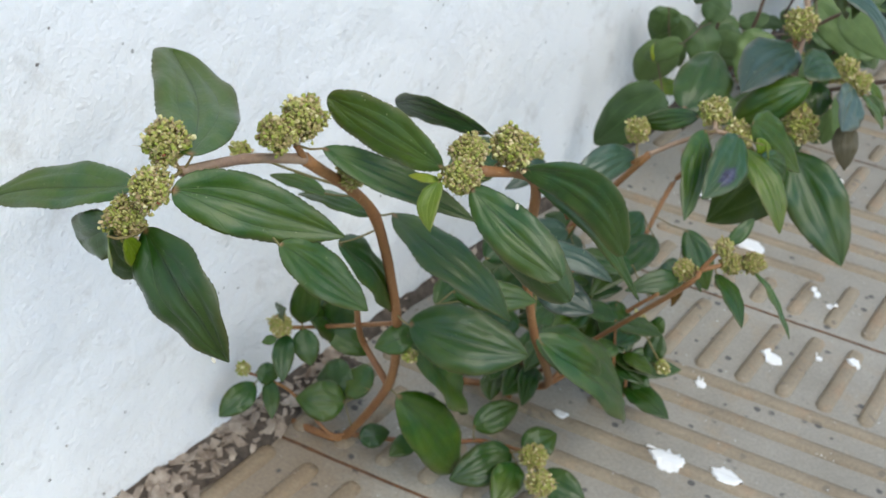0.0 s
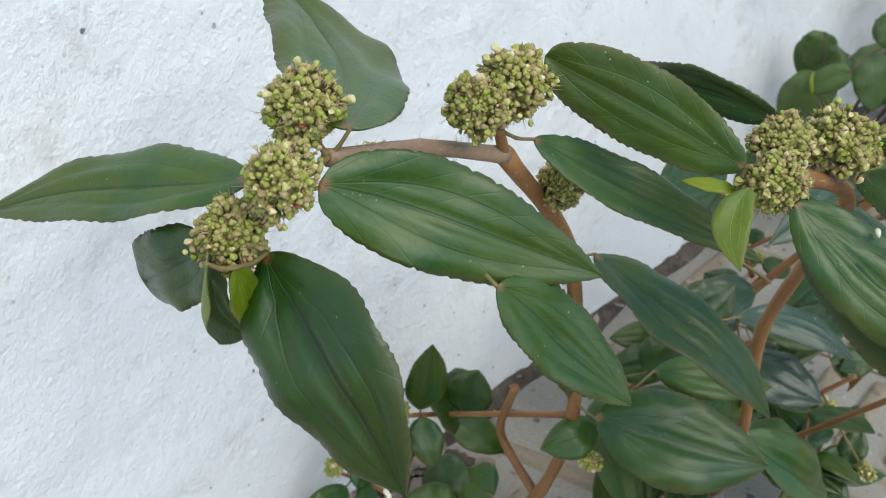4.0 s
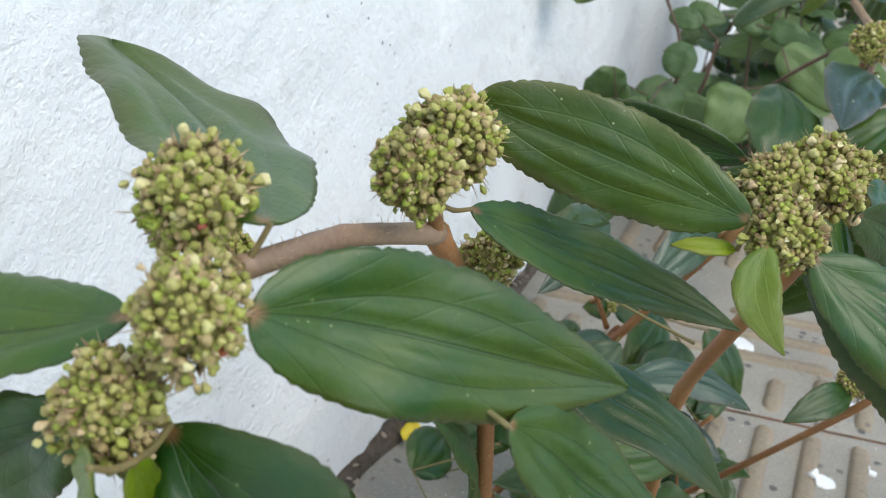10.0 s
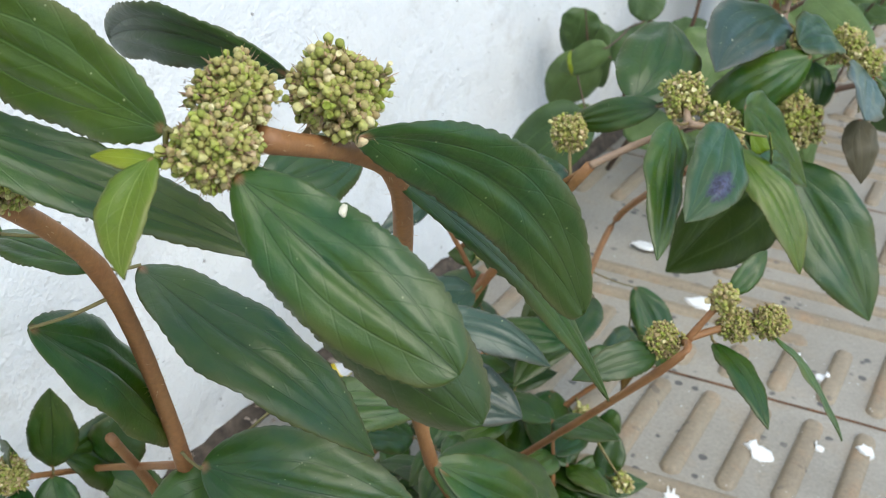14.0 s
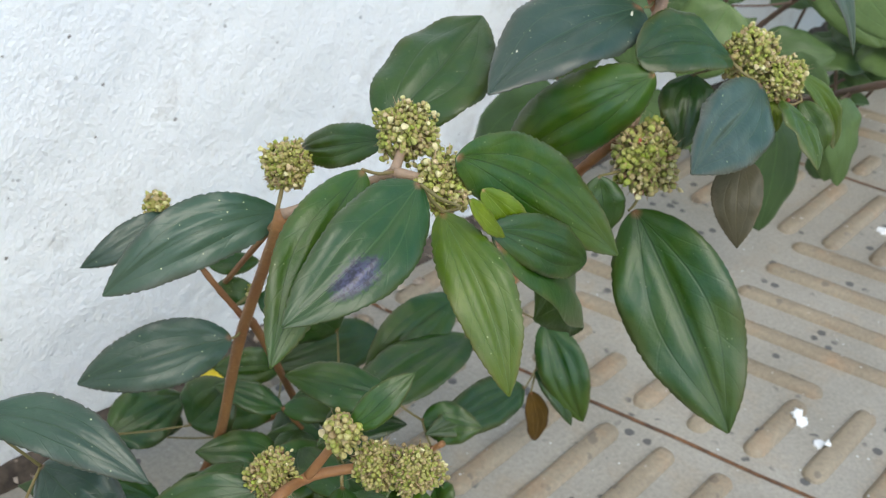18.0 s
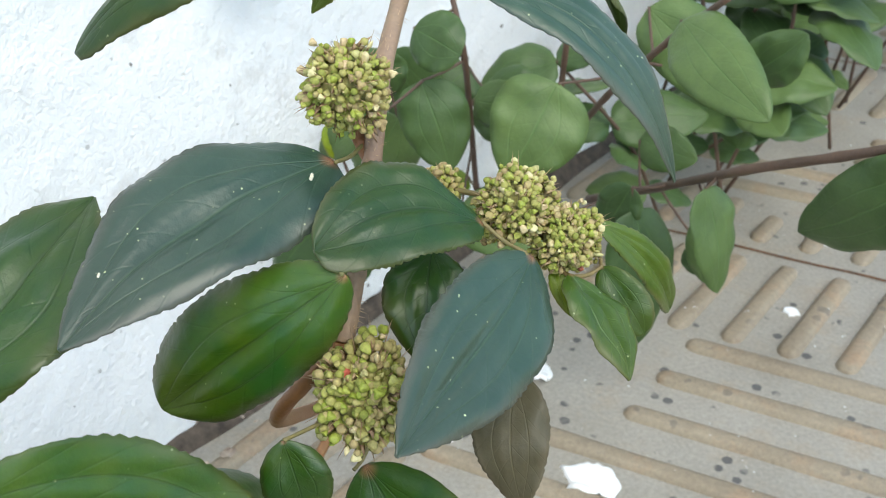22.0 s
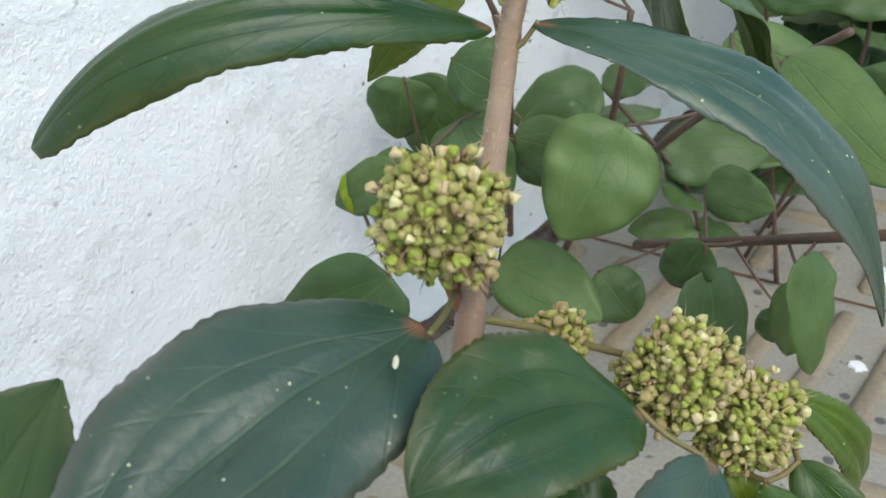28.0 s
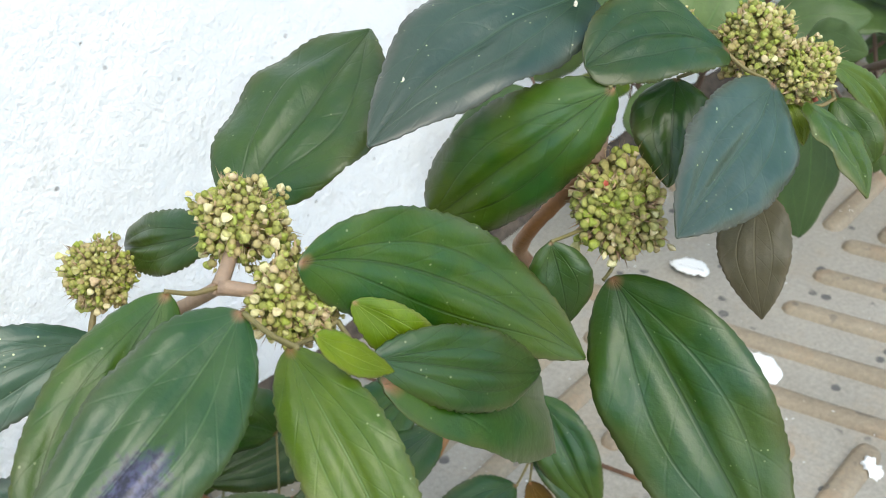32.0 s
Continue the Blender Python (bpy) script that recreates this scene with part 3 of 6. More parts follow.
bm = bmesh.new()
ny, nz = 150, 90
grid = []
for i in range(ny + 1):
    y = -0.35 + 0.9 * i / ny if i < ny else 3.0
    y = -2.0 if i == 0 else y
    col_v = []
    for k in range(nz + 1):
        z = -0.02 + 0.42 * k / nz if k < nz else 2.4
        q = wall_point(y, z)
        wob = 0.0016 * noise.noise(Vector((y * 30, z * 30, 0))) + 0.0011 * noise.noise(Vector((y * 140, z * 140, 4))) + 0.0006 * noise.noise(Vector((y * 420, z * 420, 9)))
        col_v.append(bm.verts.new(q + Vector((wob if 0 < i < ny and k < nz else 0, 0, 0))))
    grid.append(col_v)
for i in range(ny):
    for k in range(nz):
        bm.faces.new((grid[i][k], grid[i + 1][k], grid[i + 1][k + 1], grid[i][k + 1]))
back = [bm.verts.new(v.co + Vector((-0.2, 0, 0))) for v in (grid[0][0], grid[ny][0], grid[ny][nz], grid[0][nz])]
bm.faces.new(back)
edges = [[g[0] for g in grid], grid[ny], [g[nz] for g in grid[::-1]], grid[0][::-1]]
for line, a, b in zip(edges, back, back[1:] + back[:1]):
    bm.faces.new((*line[::-1], a, b))
wall = new("wall_west", link_mesh("wall_west", bm, WALL))
tagged(wall, "rough white limewashed wall with small dark specks", "wall", kind="structure")

# floor: flat worn cement with raised ribs on it
bm = bmesh.new()
corners = [(-60, -60), (60, -60), (60, 60), (-60, 60)]
top = [bm.verts.new((x, y, 0)) for x, y in corners]
low = [bm.verts.new((x, y, -0.05)) for x, y in corners]
bm.faces.new(top)
bm.faces.new(low[::-1])
for k in range(4):
    bm.faces.new((top[k], low[k], low[(k + 1) % 4], top[(k + 1) % 4]))
floor = new("floor", link_mesh("floor", bm, TILE, False))
tagged(floor, "worn grey cement floor tiles with raised tan ribs", "floor", kind="structure")

# tile axes: u along the joint, v towards the wall's far end
UO = Vector((0.12, 0.1925))
UD = Vector((math.cos(radians(7)), math.sin(radians(7))))
VD = Vector((math.cos(radians(84.8)), math.sin(radians(84.8))))
PITCH = 0.0146
CELL_U, CELL_V = 0.175, 0.155


def uvp(u, v, z):
    p = UO + UD * u + VD * v
    return Vector((p.x, p.y, z))


def rib(bm, a, b, half, high, rnd):
    """A rounded rib between two (u, v) ends, worn unevenly."""
    a, b = uvp(*a, 0), uvp(*b, 0)
    d = (b - a).normalized()
    s = Vector((-d.y, d.x, 0))
    run = (b - a).length
    ends = [0.0, 0.12, 0.4, 0.8, 1.2]
    n = max(2, int(run / 0.008))
    stops = [e * half / run for e in ends] + [0.08 + 0.84 * i / n for i in range(1, n)] + [1 - e * half / run for e in ends[::-1]]
    rows = []
    for t in sorted(stops):
        endr = min(1.0, min(t, 1 - t) * run / (half * 1.15))
        k = math.sqrt(max(0.02, 1 - (1 - endr) ** 2))
        c = a + (b - a) * t
        h, w = high * k * rnd.uniform(0.88, 1.05), half * (0.12 + 0.88 * k) * rnd.uniform(0.96, 1.04)
        rows.append([bm.verts.new(c + s * (w * x) + Vector((0, 0, h * z - 0.0004))) for x, z in ((-1.15, 0), (-0.98, 0.3), (-0.80, 0.8), (-0.45, 1.0), (0.45, 1.0), (0.80, 0.8), (0.98, 0.3), (1.15, 0))])
    for p, q in zip(rows, rows[1:]):
        for k in range(7):
            bm.faces.new((p[k], q[k], q[k + 1], p[k + 1]))


def cell_ribs(cu, cv):
    """The ribs of one tile: short ones across beside the joint, long ones in the rest."""
    out = []
    u0, v0 = cu * CELL_U, cv * CELL_V
    def low_end(u):
        return 0.1075

    def top_end(u):
        return min(0.016 + 0.45 * u, 0.016 + 0.45 * max(0, 0.178 - u), 0.052)

    for k in range(12):
        u = 0.0055 + k * PITCH
        out.append((u, 0.005, u, top_end(u), 0.0028))
        out.append((u, low_end(u), u, CELL_V - 0.005, 0.0028))
    for k in range(6):
        v = 0.0212 + k * 0.0162
        us = [i * 0.0025 for i in range(71) if top_end(i * 0.0025) + 0.004 < v]
        runs = [us] if len(us) == us[-1] / 0.0025 - us[0] / 0.0025 + 1 else [[x for x in us if x < 0.0875], [x for x in us if x > 0.0875]]
        for r in runs:
            if len(r) > 3:
                out.append((r[0] - (0.003 if r[0] == 0 else 0), v, r[-1] + (0.003 if r[-1] > 0.172 else 0), v, 0.0026))
    return [((u0 + a, v0 + b), (u0 + c, v0 + d), w) for a, b, c, d, w in out]


far = bmesh.new()
for cv in range(-3, 8):
    for cu in range(-2, 6):
        near = cu in (-1, 0, 1) and cv in (-1, 0, 1, 2)
        rnd = random.Random(cu * 31 + cv)
        for a, b, half in cell_ribs(cu, cv):
            mid_p = uvp((a[0] + b[0]) / 2, (a[1] + b[1]) / 2, 0)
            if mid_p.x < FOOT_X + FOOT_SLOPE * mid_p.y + 0.006:
                continue
            if near:
                b2 = bmesh.new()
                rib(b2, a, b, half, 0.0022, rnd)
                ob = new("rib", link_mesh("rib", b2, RIB))
                ob.parent = floor
            else:
                rib(far, a, b, half, 0.0022, rnd)
rest = new("rib_field", link_mesh("rib_field", far, RIB))
rest.parent = floor
tagged(rest, kind="stuff")

# rust-brown joints between tiles
for cv in range(-2, 5):
    bm = bmesh.new()
    rnd = random.Random(cv)
    pts = [(u * 0.01, cv * CELL_V + rnd.uniform(-0.0003, 0.0003)) for u in range(-8, 45)]
    for (a, b), (c, d) in zip(pts, pts[1:]):
        bm.faces.new([bm.verts.new(uvp(*p, 0.0002)) for p in ((a, b - 0.0006), (c, d - 0.0006), (c, d + 0.0006), (a, b + 0.0006))])
    joint = new("tile_joint", link_mesh("tile_joint", bm, JOINT))
    joint.parent = floor


RIB_LIST = [r for cu in (-1, 0, 1) for cv in (-1, 0, 1, 2) for r in cell_ribs(cu, cv)]


def floor_height(x, y):
    """The height of the ribbed floor at a place."""
    d = Vector((x, y)) - UO
    det = UD.x * VD.y - UD.y * VD.x
    u, v = (d.x * VD.y - d.y * VD.x) / det, (UD.x * d.y - UD.y * d.x) / det
    top = 0.0
    for (a, b), (c, e), half in RIB_LIST:
        if min(a, c) - half < u < max(a, c) + half and min(b, e) - half < v < max(b, e) + half:
            off = abs(u - a) if abs(c - a) < 1e-6 else abs(v - b)
            top = max(top, 0.0019 * min(1, max(0, 2.6 * (1.3 - off / half))))
    return top


def splat(x, y, r, seed):
    """A drop of dried white paint with a ragged rim, lying over floor and ribs."""
    rnd = random.Random(seed)
    bm = bmesh.new()
    n = 32
    rim = [r * (1 + 0.10 * rnd.uniform(-1, 1) + (0.35 if rnd.random() < 0.10 else 0)) for _ in range(n)]
    rows = []
    for i, share in enumerate((0.2, 0.4, 0.6, 0.8, 0.94, 1.0)):
        row = []
        for k in range(n):
            a = k * math.tau / n
            rr = rim[k] * share if share > 0.7 else r * share
            px, py = x + rr * math.cos(a) * 1.25, y + rr * math.sin(a)
            row.append(bm.verts.new((px, py, floor_height(px, py) + (0.0007 if i < 5 else -0.0002))))
        rows.append(row)
    for p, q in zip(rows, rows[1:]):
        for k in range(n):
            bm.faces.new((p[k], q[k], q[(k + 1) % n], p[(k + 1) % n]))
    hub = bm.verts.new((x, y, floor_height(x, y) + 0.0007))
    for k in range(n):
        bm.faces.new((rows[0][k], rows[0][(k + 1) % n], hub))
    return tagged(new("paint_spot", link_mesh("paint_spot", bm, PAINT)), "dried white paint spot on the floor tile", "paint spot", "paint spots on the floor")


splat(0.1565, 0.1694, 0.0030, 0)
splat(0.1427, 0.0959, 0.0043, 1)
splat(0.1609, 0.1006, 0.0039, 2)
splat(0.1055, 0.0924, 0.0017, 3)
splat(0.1393, 0.1388, 0.0016, 4)
splat(0.1359, 0.0979, 0.0013, 5)
splat(0.1670, 0.2168, 0.0014, 6)
splat(0.1829, 0.1851, 0.0017, 7)
splat(0.1712, 0.1810, 0.0011, 8)
splat(0.1596, 0.2213, 0.0017, 10)
splat(0.1453, 0.3220, 0.0016, 14)
splat(0.1272, 0.2370, 0.0052, 16)
splat(0.0980, 0.2627, 0.0042, 18)
splat(0.1419, 0.3615, 0.0029, 17)

# soil and dry flakes along the wall's foot
bm = bmesh.new()
rnd = random.Random(5)
strip = []
for i in range(141):
    y = -0.2 + 0.005 * i
    w = (0.013 if y < 0.055 else 0.005) + 0.005 * noise.noise(Vector((y * 25, 0, 0)))
    row = []
    for k in range(8):
        s = k / 7
        h = 0.0045 * math.cos(s * 1.57) ** 0.7 + 0.0016 * noise.noise(Vector((y * 160, s * 5, 2)))
        p = wall_point(y, 0)
        row.append(bm.verts.new((p.x - 0.001 + w * s, y, h if s < 0.99 else -0.0005)))
    strip.append(row)
for a, b in zip(strip, strip[1:]):
    for k in range(7):
        bm.faces.new((a[k], a[k + 1], b[k + 1], b[k]))
soil = tagged(new("soil_strip", link_mesh("soil_strip", bm, DIRT)), "dark soil and leaf litter along the wall's foot", "soil", kind="stuff")


def flake_mesh(seed):
    rnd = random.Random(seed)
    bm = bmesh.new()
    n = rnd.randint(8, 11)
    top, bot = [], []
    for k in range(n):
        a = k * math.tau / n + rnd.uniform(-0.3, 0.3)
        r = rnd.uniform(0.42, 1.05)
        q = Vector((r * math.cos(a) * 1.6, r * math.sin(a), 0.25 * rnd.uniform(-1, 1)))
        top.append(bm.verts.new(q))
        bot.append(bm.verts.new(q - Vector((0, 0, 0.12))))
    bm.faces.new(top)
    bm.faces.new(bot[::-1])
    for k in range(n):
        bm.faces.new((top[k], bot[k], bot[(k + 1) % n], top[(k + 1) % n]))
    return link_mesh("flake", bm, FLAKE, False)


FLAKES = [flake_mesh(s) for s in range(10)]
for i in range(290):
    y = rnd.uniform(-0.06, 0.07) if i % 7 else rnd.uniform(0.07, 0.24)
    x = wall_point(y, 0).x + abs(rnd.gauss(0.004, 0.0055))
    fl = new("flake", FLAKES[i % 10])
    fl.parent = soil
    s = rnd.choice((0.0008, 0.0011, 0.0015, 0.0021, 0.0030)) * (1.15 if y < 0.03 else 1 if y < 0.07 else 0.6)
    fl.matrix_basis = Matrix.LocRotScale((x, y, 0.0045 - 0.2 * abs(x - wall_point(y, 0).x) + rnd.uniform(0, 0.001)), Euler((rnd.uniform(-0.5, 0.5), rnd.uniform(-0.5, 0.5), rnd.uniform(0, 6.3))), Vector((s, s, s)))

def crumb(place, size):
    """A pale crumb of chaff lying on a leaf."""
    rnd = random.Random(int(1e5 * place[0]))
    bm = bmesh.new()
    bmesh.ops.create_icosphere(bm, subdivisions=2, radius=size)
    for vert in bm.verts:
        vert.co.x *= 0.45
        vert.co.z *= 0.4
        vert.co += Vector((0.5 * vert.co.y * rnd.uniform(0.2, 0.4), 0, 0)) + size * 0.25 * noise.noise_vector(vert.co * 2500)
    ob = new("crumb", link_mesh("crumb", bm, CHAFF))
    ob.matrix_basis = Matrix.LocRotScale(Vector(place) + Vector((0.0004, -0.0006, 0.0007)), Euler((0.2, 0.3, rnd.uniform(0, 3))), None)
    return tagged(ob, "small cream chaff crumb lying on a leaf", "crumb", "crumbs on the leaves")


def litter_clump(place):
    """A dark matted clump of old litter by the stems."""
    bm = bmesh.new()
    bmesh.ops.create_icosphere(bm, subdivisions=5, radius=0.0065)
    for vert in bm.verts:
        vert.co.z *= 0.75
        vert.co *= 1 + 0.35 * noise.noise(vert.co * 260) + 0.28 * noise.noise(vert.co * 900) + 0.10 * noise.noise(vert.co * 2600)
        vert.co += Vector(place)
    return tagged(new("litter_clump", link_mesh("litter_clump", bm, DIRT)), "dark grey matted clump of litter by the stems", "litter")


def petal(place):
    """A fallen yellow petal with a white tip, curled up at its sides."""
    bm = bmesh.new()
    n = 12
    rows = []
    for i in range(n + 1):
        u = i / n
        w = 0.0035 * math.sin(math.pi * (0.12 + 0.8 * u)) ** 0.7
        rows.append([bm.verts.new(Vector(place) + Vector((0.011 * (u - 0.5) * 0.5 + 0.87 * w * v, 0.011 * (u - 0.5) * 0.87 - 0.5 * w * v, 0.0016 * v * v + 0.001 * u + dz))) for dz in (0.0, -0.0003) for v in (-1, -0.5, 0, 0.5, 1)])
    for a, b in zip(rows, rows[1:]):
        for k in (0, 1, 2, 3):
            f = bm.faces.new((a[k], b[k], b[k + 1], a[k + 1]))
            f2 = bm.faces.new((a[k + 5], a[k + 6], b[k + 6], b[k + 5]))
            f.material_index = f2.material_index = 1 if rows.index(a) > 7 else 0
        bm.faces.new((a[0], a[5], b[5], b[0]))
        bm.faces.new((a[4], b[4], b[9], a[9]))
    return tagged(new("fallen_petal", link_mesh("fallen_petal", bm, [YELLOW, PAINT])), "fallen yellow petal with a white tip on the tiles", "petal")


# ---- plants ----
spurge = thing("spurge_plant", (0.0655, 0.0337, 0.0), "leaning spurge weed with rust stems and toothed dark leaves", "plant")
spurge_b = thing("spurge_plant", (0.09, 0.09, 0.0), "bushy spurge weed with glossy leaves and yellow-green flower heads", "plant")
bush = thing("shrub", (0.10, 0.30, 0.0), "round-leaved green shrub with dark stems against the white wall", "shrub")

# plant: spurge
stem(spurge, [(0.0357, 0.0380, -0.0010), (0.0515, 0.0371, 0.0030), (0.0556, 0.0403, 0.0040), (0.0760, 0.0249, 0.0480), (0.0841, 0.0104, 0.0837), (0.0826, -0.0028, 0.1214), (0.0815, -0.0273, 0.1457)], 0.0013, 0.0011, hair=1)
stem(spurge, [(0.0815, -0.0273, 0.1457), (0.0775, -0.0391, 0.1494), (0.0761, -0.0534, 0.1530)], 0.0010, 0.0008, hair=1, tone=1)
stem(spurge, [(0.0815, -0.0273, 0.1457), (0.0817, -0.0303, 0.1500)], 0.0007, 0.0006)
stem(spurge, [(0.0760, 0.0249, 0.0480), (0.0652, 0.0269, 0.0572), (0.0742, 0.0074, 0.0860)], 0.0010, 0.0007)
stem(spurge, [(0.0727, 0.0838, 0.0040), (0.0986, 0.0909, 0.0120), (0.1063, 0.0460, 0.0680), (0.1064, 0.0278, 0.1032), (0.1144, 0.0029, 0.1400), (0.1106, -0.0153, 0.1497)], 0.0012, 0.0010, hair=1)
stem(spurge, [(0.0841, 0.0104, 0.0837), (0.0530, 0.0272, 0.0550), (0.0491, 0.0159, 0.0600)], 0.0006, 0.0005)
stem(spurge, [(0.0556, 0.0403, 0.0040), (0.0514, 0.0355, 0.0060), (0.0377, 0.0328, 0.0180), (0.0317, 0.0211, 0.0300)], 0.0006, 0.0004)
stem(spurge, [(0.0556, 0.0403, 0.0040), (0.0783, 0.0524, 0.0040), (0.0913, 0.0614, 0.0060), (0.1069, 0.0602, 0.0120)], 0.0008, 0.0006)
stem(spurge, [(0.0986, 0.0909, 0.0120), (0.1042, 0.1087, 0.0200), (0.1110, 0.1214, 0.0300), (0.1186, 0.1240, 0.0400)], 0.0009, 0.0006)
stem(spurge, [(0.0986, 0.0909, 0.0120), (0.1028, 0.1018, 0.0120)], 0.0010, 0.0006)
stem(spurge, [(0.0843, -0.0165, 0.1371), (0.0841, -0.0156, 0.1371), (0.0839, -0.0146, 0.1378)], 0.00032, 0.00028, tone=2)
stem(spurge, [(0.0491, 0.0159, 0.0600), (0.0485, 0.0147, 0.0606), (0.0480, 0.0135, 0.0620)], 0.00032, 0.00028, tone=2)
stem(spurge, [(0.1106, -0.0153, 0.1497), (0.1092, -0.0152, 0.1507), (0.1079, -0.0151, 0.1526)], 0.00032, 0.00028, tone=2)
stem(spurge, [(0.0817, -0.0303, 0.1500), (0.0814, -0.0307, 0.1517), (0.0811, -0.0311, 0.1542)], 0.00032, 0.00028, tone=2)
stem(spurge, [(0.1106, -0.0153, 0.1497), (0.1101, -0.0175, 0.1495), (0.1096, -0.0197, 0.1501)], 0.00032, 0.00028, tone=2)
stem(spurge, [(0.0317, 0.0211, 0.0300), (0.0318, 0.0197, 0.0316), (0.0319, 0.0182, 0.0340)], 0.00032, 0.00028, tone=2)
stem(spurge, [(0.0761, -0.0534, 0.1530), (0.0743, -0.0531, 0.1543), (0.0725, -0.0528, 0.1565)], 0.00032, 0.00028, tone=2)
stem(spurge, [(0.1129, 0.1220, 0.0325), (0.1145, 0.1198, 0.0319), (0.1161, 0.1176, 0.0320)], 0.00032, 0.00028, tone=2)
stem(spurge, [(0.1094, -0.0086, 0.1459), (0.1110, -0.0075, 0.1482), (0.1126, -0.0065, 0.1512)], 0.00032, 0.00028, tone=2)
stem(spurge, [(0.0831, 0.0122, 0.0792), (0.0864, 0.0103, 0.0781), (0.0897, 0.0084, 0.0778)], 0.00032, 0.00028, tone=2)
stem(spurge, [(0.0761, -0.0534, 0.1530), (0.0766, -0.0573, 0.1531), (0.0771, -0.0613, 0.1540)], 0.00032, 0.00028, tone=2)
stem(spurge, [(0.1069, 0.0602, 0.0120), (0.1094, 0.0571, 0.0146), (0.1118, 0.0540, 0.0180)], 0.00032, 0.00028, tone=2)
stem(spurge, [(0.0771, -0.0613, 0.1540), (0.0751, -0.0620, 0.1503), (0.0730, -0.0627, 0.1475)], 0.00032, 0.00028, tone=2)
stem(spurge, [(0.1118, 0.0540, 0.0180), (0.1149, 0.0491, 0.0186), (0.1181, 0.0443, 0.0200)], 0.00032, 0.00028, tone=2)
stem(spurge, [(0.1161, 0.1176, 0.0320), (0.1228, 0.1137, 0.0276), (0.1296, 0.1097, 0.0240)], 0.00032, 0.00028, tone=2)
stem(spurge, [(0.0800, -0.0051, 0.1269), (0.0677, -0.0091, 0.1283), (0.0554, -0.0131, 0.1305)], 0.00032, 0.00028, tone=2)
stem(spurge, [(0.0506, 0.0201, 0.0581), (0.0500, 0.0207, 0.0577), (0.0494, 0.0213, 0.0580)], 0.00024, 0.00020, tone=2)
stem(spurge, [(0.0324, 0.0226, 0.0285), (0.0326, 0.0231, 0.0288), (0.0329, 0.0236, 0.0300)], 0.00024, 0.00020, tone=2)
stem(spurge, [(0.1106, -0.0153, 0.1497), (0.1114, -0.0175, 0.1492), (0.1121, -0.0197, 0.1495)], 0.00024, 0.00020, tone=2)
stem(spurge, [(0.0340, 0.0255, 0.0255), (0.0349, 0.0258, 0.0253), (0.0358, 0.0261, 0.0260)], 0.00024, 0.00020, tone=2)
stem(spurge, [(0.0332, 0.0240, 0.0270), (0.0331, 0.0231, 0.0261), (0.0331, 0.0221, 0.0260)], 0.00024, 0.00020, tone=2)
stem(spurge, [(0.0491, 0.0159, 0.0600), (0.0487, 0.0156, 0.0586), (0.0483, 0.0153, 0.0580)], 0.00024, 0.00020, tone=2)
stem(spurge, [(0.0530, 0.0272, 0.0550), (0.0538, 0.0283, 0.0546), (0.0546, 0.0294, 0.0550)], 0.00024, 0.00020, tone=2)
stem(spurge, [(0.1069, 0.0602, 0.0120), (0.1067, 0.0592, 0.0126), (0.1066, 0.0582, 0.0140)], 0.00024, 0.00020, tone=2)
stem(spurge, [(0.0771, -0.0613, 0.1540), (0.0784, -0.0605, 0.1534), (0.0797, -0.0596, 0.1537)], 0.00024, 0.00020, tone=2)
stem(spurge, [(0.0826, -0.0028, 0.1214), (0.0836, -0.0004, 0.1203), (0.0846, 0.0020, 0.1200)], 0.00024, 0.00020, tone=2)
stem(spurge, [(0.1096, -0.0197, 0.1501), (0.1109, -0.0202, 0.1492), (0.1121, -0.0207, 0.1492)], 0.00024, 0.00020, tone=2)
stem(spurge, [(0.0841, 0.0104, 0.0837), (0.0857, 0.0106, 0.0826), (0.0872, 0.0107, 0.0823)], 0.00024, 0.00020, tone=2)
stem(spurge, [(0.0761, -0.0534, 0.1530), (0.0766, -0.0526, 0.1540), (0.0772, -0.0518, 0.1558)], 0.00024, 0.00020, tone=2)
stem(spurge, [(0.0848, 0.0569, 0.0050), (0.0835, 0.0581, 0.0051), (0.0823, 0.0592, 0.0060)], 0.00024, 0.00020, tone=2)
stem(spurge, [(0.0584, 0.0418, 0.0040), (0.0593, 0.0406, 0.0046), (0.0603, 0.0394, 0.0060)], 0.00024, 0.00020, tone=2)
stem(spurge, [(0.0760, 0.0249, 0.0480), (0.0776, 0.0249, 0.0467), (0.0792, 0.0249, 0.0461)], 0.00024, 0.00020, tone=2)
stem(spurge, [(0.1096, -0.0197, 0.1501), (0.1080, -0.0205, 0.1505), (0.1064, -0.0214, 0.1516)], 0.00024, 0.00020, tone=2)
stem(spurge, [(0.0546, 0.0294, 0.0550), (0.0534, 0.0296, 0.0531), (0.0522, 0.0298, 0.0520)], 0.00024, 0.00020, tone=2)
stem(spurge, [(0.0730, -0.0627, 0.1475), (0.0747, -0.0624, 0.1467), (0.0764, -0.0620, 0.1468)], 0.00024, 0.00020, tone=2)
stem(spurge, [(0.0483, 0.0153, 0.0580), (0.0480, 0.0138, 0.0576), (0.0477, 0.0124, 0.0580)], 0.00024, 0.00020, tone=2)
stem(spurge, [(0.0817, -0.0303, 0.1500), (0.0827, -0.0275, 0.1483), (0.0836, -0.0247, 0.1475)], 0.00024, 0.00020, tone=2)
stem(spurge, [(0.1064, -0.0214, 0.1516), (0.1062, -0.0212, 0.1495), (0.1060, -0.0211, 0.1483)], 0.00024, 0.00020, tone=2)
stem(spurge, [(0.0755, 0.0509, 0.0040), (0.0751, 0.0499, 0.0056), (0.0748, 0.0489, 0.0080)], 0.00024, 0.00020, tone=2)
